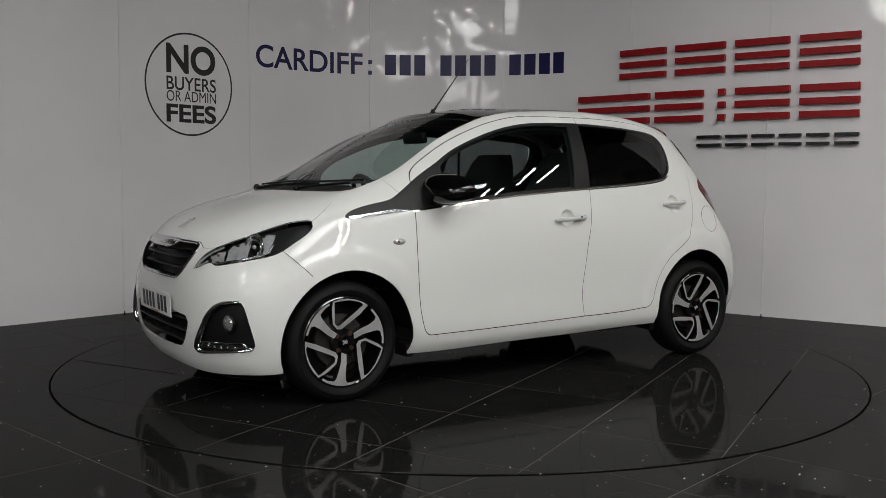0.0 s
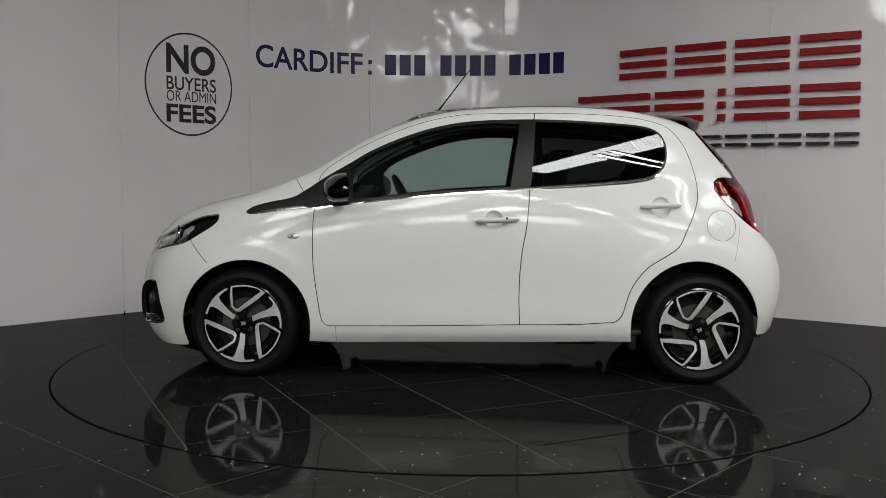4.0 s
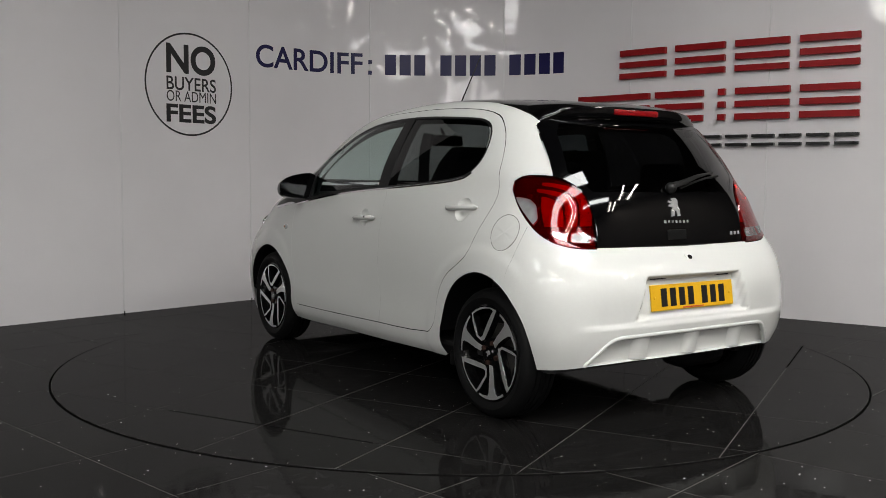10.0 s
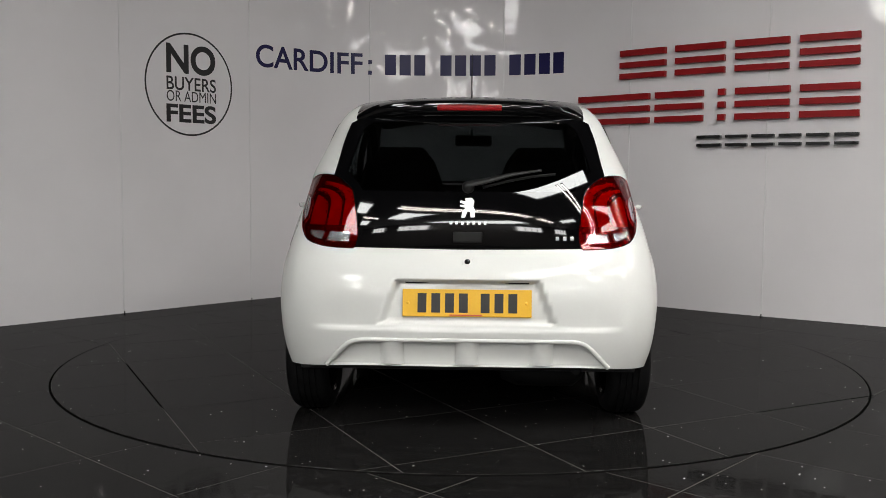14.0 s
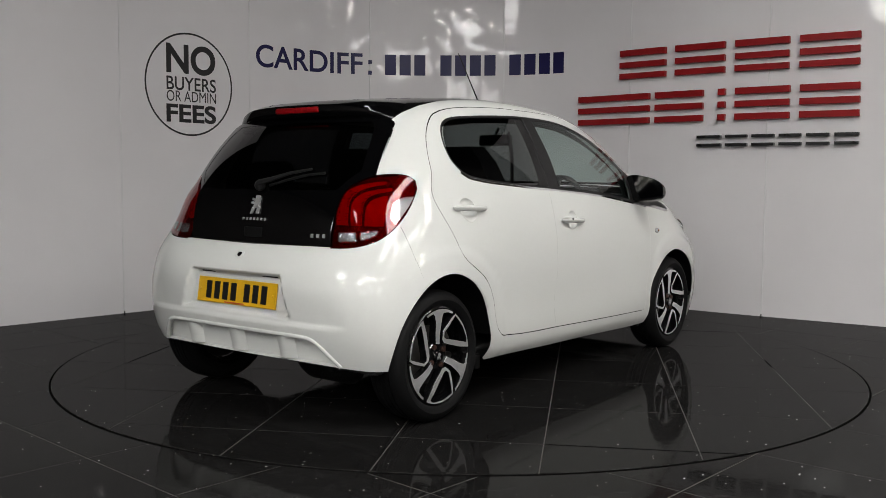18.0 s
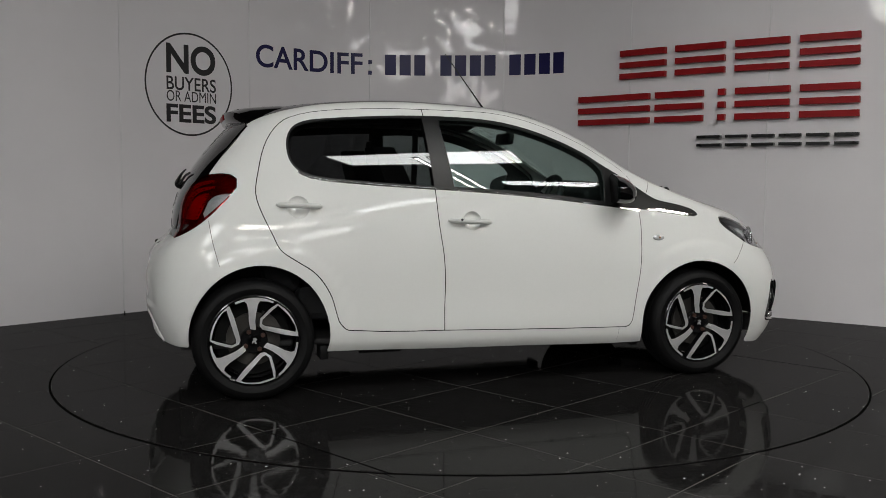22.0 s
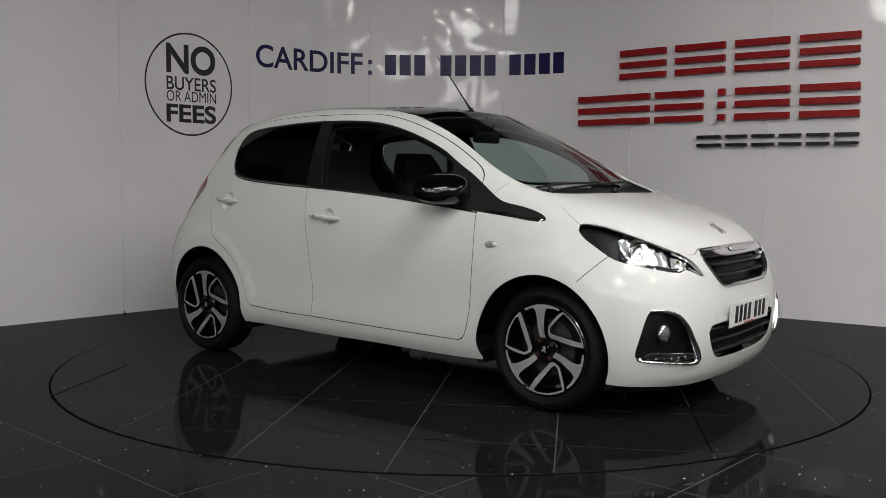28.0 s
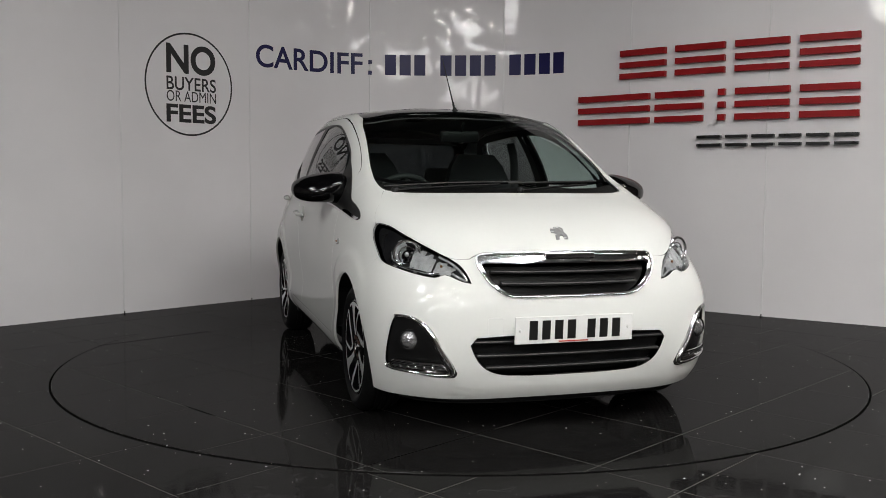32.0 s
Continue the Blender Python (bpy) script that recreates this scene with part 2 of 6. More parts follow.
def link(name, bm, material, parent=None, label="", smooth=False, normals=None):
    me = bpy.data.meshes.new(name)
    bm.normal_update()
    bm.to_mesh(me)
    bm.free()
    for m in material if isinstance(material, (list, tuple)) else [material]:
        me.materials.append(m)
    if smooth:
        me.polygons.foreach_set("use_smooth", [True] * len(me.polygons))
    ob = new(name, me)
    ob.parent = parent
    return tagged(ob, label=label)


def part(name, bm, material, parent, label="", smooth=False):
    """Links a bmesh as one mesh under a thing or a part."""
    return link(name, bm, material, parent, label, smooth)


def auto_smooth(ob, degrees=35):
    me = ob.data
    me.polygons.foreach_set("use_smooth", [True] * len(me.polygons))
    me.set_sharp_from_angle(angle=radians(degrees))
    return ob


def box(bm, x0, x1, y0, y1, z0, z1, bevel=0.0, m=None):
    vs = bmesh.ops.create_cube(bm, size=1, matrix=Matrix.LocRotScale(((x0 + x1) / 2, (y0 + y1) / 2, (z0 + z1) / 2), None, (x1 - x0, y1 - y0, z1 - z0)))["verts"]
    if bevel:
        es = list({e for v in vs for e in v.link_edges})
        out = bmesh.ops.bevel(bm, geom=es, offset=bevel, segments=2, affect="EDGES", profile=0.5)
        vs = out["verts"]
    if m is not None:
        bmesh.ops.transform(bm, matrix=m, verts=list({v for v in vs if v.is_valid}))
    return vs


def tube(bm, pts, r, sides=8, closed=False, flat=1.0):
    """A round bar along a line of points; r may be a list. flat squeezes it along its own second axis."""
    pts = [Vector(p) for p in pts]
    n = len(pts)
    rr = r if isinstance(r, (list, tuple)) else [r] * n
    rings, up = [], None
    for i, p in enumerate(pts):
        a, b = pts[(i - 1) % n if closed else max(i - 1, 0)], pts[(i + 1) % n if closed else min(i + 1, n - 1)]
        d = (b - a).normalized()
        if up is None:
            up = d.orthogonal().normalized()
        up = (up - d * up.dot(d)).normalized()
        side = d.cross(up)
        rings.append([bm.verts.new(p + (up * math.cos(t) + side * math.sin(t) * flat) * rr[i]) for t in [2 * math.pi * k / sides for k in range(sides)]])
    for i in range(n if closed else n - 1):
        A, B = rings[i], rings[(i + 1) % n]
        for k in range(sides):
            bm.faces.new((A[k], A[(k + 1) % sides], B[(k + 1) % sides], B[k]))
    if not closed:
        bm.faces.new(rings[0][::-1]), bm.faces.new(rings[-1])


def lathe(bm, profile, sides=48, axis="y", close=False):
    """Turns a list of (radius, along) about the y axis (or z)."""
    rings = []
    for r, h in profile:
        ring = []
        for k in range(sides):
            t = 2 * math.pi * k / sides
            c, s = r * math.cos(t), r * math.sin(t)
            ring.append(bm.verts.new((c, h, s) if axis == "y" else (c, s, h)))
        rings.append(ring)
    n = len(rings)
    for i in range(n if close else n - 1):
        A, B = rings[i], rings[(i + 1) % n]
        for k in range(sides):
            bm.faces.new((A[k], B[k], B[(k + 1) % sides], A[(k + 1) % sides]))
    return rings


def plate(bm, outline, y0, y1, bevel=0.0):
    """A flat piece: an outline in (x, z) given a thickness from y0 to y1."""
    front = [bm.verts.new((x, y0, z)) for x, z in outline]
    back = [bm.verts.new((x, y1, z)) for x, z in outline]
    f = [bm.faces.new(front), bm.faces.new(back[::-1])]
    n = len(outline)
    for i in range(n):
        f.append(bm.faces.new((front[i], back[i], back[(i + 1) % n], front[(i + 1) % n])))
    bmesh.ops.recalc_face_normals(bm, faces=f)
    return f


def smooth_line(pts, n=12):
    """Points along a smooth curve through the given ones."""
    P = [Vector(p) for p in pts]
    P = [2 * P[0] - P[1]] + P + [2 * P[-1] - P[-2]]
    out = []
    for i in range(1, len(P) - 2):
        a, b, c, d = P[i - 1:i + 3]
        for k in range(n):
            t = k / n
            out.append(0.5 * (2 * b + (c - a) * t + (2 * a - 5 * b + 4 * c - d) * t * t + (3 * b - a - 3 * c + d) * t ** 3))
    return out + [P[-2]]


# ---------------------------------------------------------------- the curved wall of boards
WALL_LINE = smooth_line([(-4.9, -0.93), (-3.19, 0.93), (-2.574, 1.603), (-1.779, 2.467), (-1.27, 2.93), (-0.92, 3.09), (-0.5, 3.16), (-0.1, 3.175), (0.3, 3.14),
                         (0.69, 3.03), (1.05, 2.80), (1.45, 2.46), (1.76, 2.2), (1.95, 2.05), (2.35, 1.765), (3.1, 1.28), (4.9, 0.09)])
WALL_S = [0.0]
for i in range(1, len(WALL_LINE)):
    WALL_S.append(WALL_S[-1] + (WALL_LINE[i] - WALL_LINE[i - 1]).length)
WALL_END = WALL_S[-1]
WALL_TOP = 3.6


def on_wall(s, z, out=0.0):
    """The place at s metres along the wall and z up, out metres in front of it."""
    s = min(max(s, 0), WALL_END - 1e-6)
    i = max(k for k in range(len(WALL_S)) if WALL_S[k] <= s)
    i = min(i, len(WALL_S) - 2)
    a, b = WALL_LINE[i], WALL_LINE[i + 1]
    u = (s - WALL_S[i]) / (WALL_S[i + 1] - WALL_S[i])

    def facing(k):
        d = WALL_LINE[min(k + 1, len(WALL_LINE) - 1)] - WALL_LINE[max(k - 1, 0)]
        return Vector((d.y, -d.x)).normalized()
    n = facing(i).lerp(facing(i + 1), u).normalized()
    p = a.lerp(b, u) + n * out
    return Vector((p.x, p.y, z))


wall = link("wall_back", bmesh.new(), WALL)
tagged(wall, "curved white glossy board wall behind the turntable", kind="structure")
SEAMS = [0.0, 1.09, 2.27, 3.453, 4.619, 5.796, 7.02, 8.255, 9.422, 10.6, 11.8, WALL_END]
for a, b in zip(SEAMS[2:-1], SEAMS[3:-1]):
    bm = bmesh.new()
    n = 14
    cols = []
    for k in range(n + 1):
        s = a + 0.0012 + (b - a - 0.0024) * k / n
        cols.append([bm.verts.new(on_wall(s, z, o)) for z, o in ((0.0, 0), (0.012, 0.0), (1.2, 0), (2.4, 0), (WALL_TOP, 0), (WALL_TOP, -0.08), (0.0, -0.08))])
    for A, B in zip(cols, cols[1:]):
        for j in range(7):
            bm.faces.new((A[j], B[j], B[(j + 1) % 7], A[(j + 1) % 7]))
    bm.faces.new(cols[0]), bm.faces.new(cols[-1][::-1])
    bmesh.ops.recalc_face_normals(bm, faces=bm.faces)
    auto_smooth(part("board", bm, WALL, wall))
for s in SEAMS[2:-1]:
    bm = bmesh.new()
    pts = [(s - 0.006, 0.0), (s - 0.004, 0.0035), (s + 0.004, 0.0035), (s + 0.006, 0.0)]
    lo = [bm.verts.new(on_wall(q, 0.0, o + 0.0005)) for q, o in pts]
    hi = [bm.verts.new(on_wall(q, WALL_TOP, o + 0.0005)) for q, o in pts]
    for i in range(3):
        bm.faces.new((lo[i], lo[i + 1], hi[i + 1], hi[i]))
    part("joint_strip", bm, SEAM, wall)
    bm = bmesh.new()
    q = on_wall(s, 0, 0.006)
    box(bm, q.x - 0.004, q.x + 0.004, q.y - 0.004, q.y + 0.004, 0.0, 0.018, 0.001)
    part("joint_foot", bm, SATIN, wall)

# the rest of the hall, closed round the camera
HX, HY0, HY1 = 7.5, -13.0, 6.5
for name, a in (("wall_left", (-HX - 0.2, -HX, HY0, HY1, 0, CEIL)), ("wall_right", (HX, HX + 0.2, HY0, HY1, 0, CEIL)),
                ("wall_rear", (-HX, HX, HY0 - 0.2, HY0, 0, CEIL)), ("wall_far", (-HX, HX, HY1, HY1 + 0.2, 0, CEIL))):
    bm = bmesh.new()
    box(bm, *a)
    tagged(link(name, bm, HALL), "plain pale grey painted hall wall", kind="structure")
bm = bmesh.new()
box(bm, -HX - 0.2, HX + 0.2, HY0 - 0.2, HY1 + 0.2, CEIL, CEIL + 0.2)
tagged(link("ceiling", bm, CEILING), "grey painted hall ceiling", kind="structure")


# ---------------------------------------------------------------- floor of stone tiles
T = 0.595
floor = link("floor", bmesh.new(), GROUT)
tagged(floor, "polished black granite tile floor with pale flakes", kind="structure")
bm = bmesh.new()
box(bm, -HX, HX, HY0, HY1, -0.2, -0.0008)
part("grout_bed", bm, GROUT, floor)


def tile_mesh(name, outline, z):
    bm = bmesh.new()
    e = 0.0012
    c = Vector((sum(p[0] for p in outline) / len(outline), sum(p[1] for p in outline) / len(outline)))
    top, edge, low = [], [], []
    for x, y in outline:
        d = (c - Vector((x, y))).normalized()
        top.append(bm.verts.new((x + d.x * e * 1.5, y + d.y * e * 1.5, z)))
        edge.append(bm.verts.new((x, y, z - e)))
        low.append(bm.verts.new((x, y, z - 0.006)))
    n = len(outline)
    bm.faces.new(top)
    for i in range(n):
        j = (i + 1) % n
        bm.faces.new((edge[i], edge[j], top[j], top[i]))
        bm.faces.new((low[i], low[j], edge[j], edge[i]))
    me = bpy.data.meshes.new(name)
    bm.normal_update(), bm.to_mesh(me), bm.free()
    me.materials.append(TILE)
    return me


h = T / 2 - 0.0018
SQUARE = tile_mesh("tile", [(-h, -h), (h, -h), (h, h), (-h, h)], 0.0)
FLOOR_TURN = radians(-41.5)
fu, fv = Vector((math.cos(FLOOR_TURN), math.sin(FLOOR_TURN))), Vector((-math.sin(FLOOR_TURN), math.cos(FLOOR_TURN)))
rest = []
for i in range(-24, 25):
    for j in range(-24, 25):
        c = fu * (0.934 + T * (i + 0.5)) + fv * (-2.452 + T * (j + 0.5))
        if abs(c.x) > HX - 0.1 or not HY0 < c.y < HY1 - 0.3 or c.length < DISC_R - 0.45:
            continue
        near = -5.6 < c.y < 3.4 and abs(c.x) < 0.62 * (c.y + 5.6) + 0.6
        if near:
            ob = new("tile", SQUARE)
            ob.parent = floor
            ob.location, ob.rotation_euler = (c.x, c.y, 0), (0, 0, FLOOR_TURN)
        else:
            rest.append(c)
bm = bmesh.new()
for c in rest:
    q = [c + fu * (a * h) + fv * (b * h) for a, b in ((-1, -1), (1, -1), (1, 1), (-1, 1))]
    bm.faces.new([bm.verts.new((p.x, p.y, 0)) for p in q])
tagged(part("far_tiles", bm, TILE, floor), kind="stuff")

# ---------------------------------------------------------------- turntable
turntable = new("turntable")
tagged(turntable, "round floor turntable of black granite tiles with a dark rim gap", "turntable")
bm = bmesh.new()
lathe(bm, [(DISC_R - 0.002, -0.002), (DISC_R - 0.002, 0.0006), (DISC_R + 0.008, 0.0006), (DISC_R + 0.008, -0.002)], 160, "z", True)
ring = link("rim_gap", bm, GAP, turntable, "dark gap round the turntable")
bm = bmesh.new()
bmesh.ops.create_circle(bm, cap_ends=True, segments=160, radius=DISC_R - 0.004, matrix=pose(0, 0, 0.0032))
part("disc_bed", bm, GROUT, turntable)


def clip_to_disc(square, r):
    out = [Vector(p) for p in square]
    for k in range(72):
        t = 2 * math.pi * (k + 0.5) / 72
        n = Vector((math.cos(t), math.sin(t)))
        src, out = out, []
        for a, b in zip(src, src[1:] + src[:1]):
            da, db = a.dot(n) - r, b.dot(n) - r
            if da <= 0:
                out.append(a)
            if da * db < 0:
                out.append(a.lerp(b, da / (da - db)))
        if len(out) < 3:
            return []
    return out


DISC_TURN = radians(29)
du, dv = Vector((math.cos(DISC_TURN), math.sin(DISC_TURN))), Vector((-math.sin(DISC_TURN), math.cos(DISC_TURN)))
SQUARE_UP = tile_mesh("tile", [(-h, -h), (h, -h), (h, h), (-h, h)], 0.0)
for i in range(-5, 5):
    for j in range(-5, 5):
        c = du * (0.02 + T * (i + 0.5)) + dv * (0.005 + T * (j + 0.5))
        q = [c + du * (a * h) + dv * (b * h) for a, b in ((-1, -1), (1, -1), (1, 1), (-1, 1))]
        if max(p.length for p in q) < DISC_R - 0.01:
            ob = new("tile", SQUARE_UP)
            ob.location, ob.rotation_euler = (c.x, c.y, 0.004), (0, 0, DISC_TURN)
        else:
            q = clip_to_disc(q, DISC_R - 0.006)
            if len(q) < 3:
                continue
            ob = new("tile", tile_mesh("tile", [(p.x, p.y) for p in q], 0.0))
            ob.location = (0, 0, 0.004)
        ob.parent = turntable
# joints that have lost their filling: along du or dv, at a joint line, from one place to another, in tiles
for along, line_at, a, b in ((du, 3, 0.95, -1.0), (dv, -3, -0.95, -2.35), (dv, 2, -1.75, -3.05), (du, -3, -0.1, 0.35)):
    across = dv if along is du else du
    base_at = (0.02, 0.005) if along is du else (0.005, 0.02)
    bm = bmesh.new()
    lo, hi = sorted((base_at[0] + a * T, base_at[0] + b * T))
    w0, w1 = base_at[1] + line_at * T - 0.004, base_at[1] + line_at * T + 0.004
    ends = [along * u + across * w for u, w in ((lo, (w0 + w1) / 2 - .001), (lo + .05, w0), (hi - .05, w0), (hi, (w0 + w1) / 2), (hi - .05, w1), (lo + .05, w1))]
    f = bm.faces.new([bm.verts.new((p.x, p.y, 0.0046)) for p in (ends if along is du else ends[::-1])])
    part("open_joint", bm, GAP, turntable, "dark unfilled joint")
FLOOR_Z = 0.004

# ---------------------------------------------------------------- signs on the wall


def wall_text(name, words, s0, s1, z0, z1, material, out=0.002, parent=None, bold=0.0, label=""):
    """Vinyl lettering stretched to fill a place on the wall and laid along its curve."""
    cu = bpy.data.curves.new(name, "FONT")
    cu.body, cu.size, cu.offset = words, 1.0, bold
    tmp = bpy.data.objects.new(name, cu)
    me = bpy.data.meshes.new_from_object(tmp)
    bpy.data.objects.remove(tmp)
    bm = bmesh.new()
    bm.from_mesh(me)
    bpy.data.meshes.remove(me)
    bmesh.ops.triangulate(bm, faces=bm.faces)
    bmesh.ops.subdivide_edges(bm, edges=[e for e in bm.edges if e.calc_length() > 0.3], cuts=1)
    xs, ys = [v.co.x for v in bm.verts], [v.co.y for v in bm.verts]
    x0, x1, y0, y1 = min(xs), max(xs), min(ys), max(ys)
    for v in bm.verts:
        v.co = on_wall(s0 + (v.co.x - x0) / (x1 - x0) * (s1 - s0), z0 + (v.co.y - y0) / (y1 - y0) * (z1 - z0), out)
    return link(name, bm, material, parent, label)


def wall_bar(bm, s0, s1, z0, z1, out0, out1, lean=0.0):
    n = max(1, int((s1 - s0) / 0.05))
    cols = []
    for k in range(n + 1):
        s = s0 + (s1 - s0) * k / n
        cols.append([bm.verts.new(on_wall(s + (lean if z == z1 else 0), z, o)) for z, o in ((z0, out0), (z0, out1), (z1, out1), (z1, out0))])
    f = [bm.faces.new(cols[0]), bm.faces.new(cols[-1][::-1])]
    for A, B in zip(cols, cols[1:]):
        f += [bm.faces.new((A[j], B[j], B[(j + 1) % 4], A[(j + 1) % 4])) for j in range(4)]
    bmesh.ops.recalc_face_normals(bm, faces=f)


# round notice
notice = new("round_notice")
tagged(notice, "round black vinyl notice lettered on the white wall", "wall sign")
bm = bmesh.new()
ins, outs = [], []
for k in range(96):
    t = 2 * math.pi * k / 96
    for r, row in ((0.965, ins), (1.0, outs)):
        row.append(bm.verts.new(on_wall(4.05 + 0.396 * r * math.cos(t), 1.787 + 0.409 * r * math.sin(t), 0.002)))
for k in range(96):
    bm.faces.new((ins[k], ins[(k + 1) % 96], outs[(k + 1) % 96], outs[k]))
part("ring", bm, BLACK_VINYL, notice)
wall_text("lettering", "NO", 3.842, 4.288, 1.868, 2.102, BLACK_VINYL, parent=notice, bold=0.03)
wall_text("lettering", "BUYERS", 3.842, 4.291, 1.737, 1.845, BLACK_VINYL, parent=notice, bold=0.012)
wall_text("lettering", "OR ADMIN", 3.842, 4.291, 1.648, 1.733, BLACK_VINYL, parent=notice, bold=0.0)
wall_text("lettering", "FEES", 3.838, 4.29, 1.482, 1.628, BLACK_VINYL, parent=notice, bold=0.03)

# town name, followed by plain bars
line = new("phone_line")
tagged(line, "navy blue vinyl lettering and bars along the wall", "wall sign")
wall_text("lettering", "CARDIFF", 4.683, 5.727, 1.99, 2.184, NAVY, parent=line, bold=0.016)
for z0 in (1.992, 2.088):
    bm = bmesh.new()
    wall_bar(bm, 5.778, 5.812, z0, z0 + .036, 0.0045, 0.0055)
    part("lettering", bm, NAVY, line)
for s0, count, s1 in ((5.915, 3, 6.318), (6.423, 4, 6.962), (7.056, 4, 7.610)):
    w = (s1 - s0) / count
    for k in range(count):
        bm = bmesh.new()
        wall_bar(bm, s0 + w * k + 0.016, s0 + w * (k + 1) - 0.016, 1.992, 2.178, 0.001, 0.002)
        part("bar", bm, NAVY, line)

# raised company sign: plain red and black bars
sign = new("company_sign")
tagged(sign, "raised sign of plain red and black acrylic bars on the wall", "wall sign")


def sign_bar(s0, s1, z0, z1, material, lean=0.0):
    bm = bmesh.new()
    wall_bar(bm, s0, s1, z0, z1, 0.004, 0.045, lean)
    part("bar", bm, material, sign)


for s0, s1 in ((8.176, 8.592), (8.682, 9.089), (9.172, 9.576), (9.652, 10.068)):
    sign_bar(s0, s1, 2.080, 2.130, RED_SIGN)
    sign_bar(s0, s1, 1.983, 2.030, RED_SIGN)
    sign_bar(s0, s1, 1.892, 1.938, RED_SIGN)
for s0, s1 in ((7.769, 8.452), (8.511, 8.92), (9.045, 9.10), (9.18, 9.588), (9.661, 10.077)):
    sign_bar(s0, s1, 1.716, 1.766, RED_SIGN)
    sign_bar(s0, s1, 1.618, 1.666, RED_SIGN)
    sign_bar(s0, s1, 1.520, 1.568, RED_SIGN)
for s0, s1 in ((8.882, 9.074), (9.113, 9.279), (9.317, 9.484), (9.52, 9.681), (9.717, 9.88), (9.915, 10.081)):
    sign_bar(s0, s1, 1.383, 1.405, BLACK_SIGN)
    sign_bar(s0, s1, 1.318, 1.340, BLACK_SIGN)

# ---------------------------------------------------------------- ceiling lights


def ceiling_light(x, y, w, l, material, drop, turn=0.0):
    ob = new("ceiling_light")
    bm = bmesh.new()
    box(bm, -w / 2 - 0.03, w / 2 + 0.03, -l / 2 - 0.03, l / 2 + 0.03, 0.012, 0.07, 0.006)
    part("frame", bm, STEEL_DARK, ob)
    bm = bmesh.new()
    box(bm, -w / 2, w / 2, -l / 2, l / 2, 0.0, 0.011, 0.003)
    part("diffuser", bm, material, ob)
    ob.matrix_basis = pose(x, y, CEIL - drop, 0, 0, turn)
    return tagged(ob, "long glowing ceiling light in a dark frame", "ceiling light", group="ceiling lights")
# rooflight strips, and rows of paired tubes below them
for x, y, w, l in ((1.9, -3.85, 3.4, .8), (4.9, -4.0, 2.2, .5), (-1.6, -9.1, 1.8, 1.2), (-3.8, -6.0, 1.8, 1.1), (-5.5, -9.8, 1.8, 1.1), (0.1, -11.9, 1.8, 1.0), (4.0, -9.0, 1.8, .8)):
    ceiling_light(x, y, w, l, ROOFLIGHT, 0.07, 48.5)
for x, y, gap in ((2.3, -4.15, .13), (3.55, -5.3, .13), (5.75, -1.85, .28), (6.5, -3.6, .2), (-0.8, -7.0, .13), (0.4, -8.1, .13), (-3.8, -8.0, .13), (2.0, -9.4, .13)):
    for d in (-gap, gap):
        ceiling_light(x + d * 0.68, y + d * 0.73, 1.6, 0.07, TUBE, 0.30, -43)
# high windows in the rear wall
for k, x in enumerate((-4.5, -1.6, 1.3, 4.2)):
    win = new("window_%d" % (k + 1))
    tagged(win, "bright high window in the rear hall wall", kind="structure")
    bm = bmesh.new()
    bars = [x - .8 + 1.56 * k / 4 for k in range(5)]
    for a in [(x - .8, x + .8, 3.25, 3.31), (x - .8, x + .8, 4.19, 4.25)] + [(b, b + .04, 3.31, 4.19) for b in bars]:
        box(bm, a[0], a[1], HY0 + .002, HY0 + .06, a[2], a[3])
    part("window_frame", bm, STEEL_DARK, win)
    for b in bars[:-1]:
        bm = bmesh.new()
        box(bm, b + .045, b + .385, HY0 + .004, HY0 + .02, 3.315, 4.185)
        part("pane", bm, DAYLIGHT, win)
# ---------------------------------------------------------------- the car
car = new("car")
tagged(car, "small white five-door hatchback with black roof on a turntable", "car")

# rails of the left half, from the nose centre round the side to the tail centre (x forward, y left, z up)
RAILS = []


def rail(*pts):
    RAILS.append([Vector(p) for p in pts])


# bottom edge
rail((1.758, 0, .152), (1.748, .3, .152), (1.702, .52, .153), (1.608, .66, .158), (1.485, .748, .165), (1.15, .75, .195), (.81, .755, .195), (.3, .755, .2),
     (-.3, .755, .208), (-.83, .755, .218), (-1.145, .765, .23), (-1.44, .752, .26), (-1.525, .68, .262), (-1.592, .5, .275), (-1.62, .25, .28), (-1.625, 0, .28))
# lower lip
rail((1.795, 0, .212), (1.785, .3, .212), (1.745, .53, .217), (1.645, .68, .222), (1.50, .762, .228), (1.15, .785, .25), (.81, .790, .25), (.3, .793, .255),
     (-.3, .793, .26), (-.83, .788, .27), (-1.145, .785, .29), (-1.45, .765, .31), (-1.545, .69, .31), (-1.605, .5, .32), (-1.63, .25, .33), (-1.635, 0, .33))
# bumper middle
rail((1.81, 0, .40), (1.805, .3, .40), (1.775, .54, .40), (1.675, .695, .40), (1.51, .785, .40), (1.15, .80, .40), (.81, .796, .40), (.3, .788, .40),
     (-.3, .788, .40), (-.83, .796, .40), (-1.145, .806, .42), (-1.45, .785, .42), (-1.565, .705, .42), (-1.635, .5, .42), (-1.66, .25, .43), (-1.665, 0, .43))
# bumper upper
rail((1.80, 0, .57), (1.795, .3, .57), (1.755, .54, .57), (1.65, .69, .57), (1.49, .78, .57), (1.15, .806, .58), (.8, .806, .57), (.3, .805, .57),
     (-.3, .805, .57), (-.83, .808, .57), (-1.145, .812, .57), (-1.42, .79, .57), (-1.565, .70, .57), (-1.637, .48, .57), (-1.66, .25, .57), (-1.665, 0, .57))
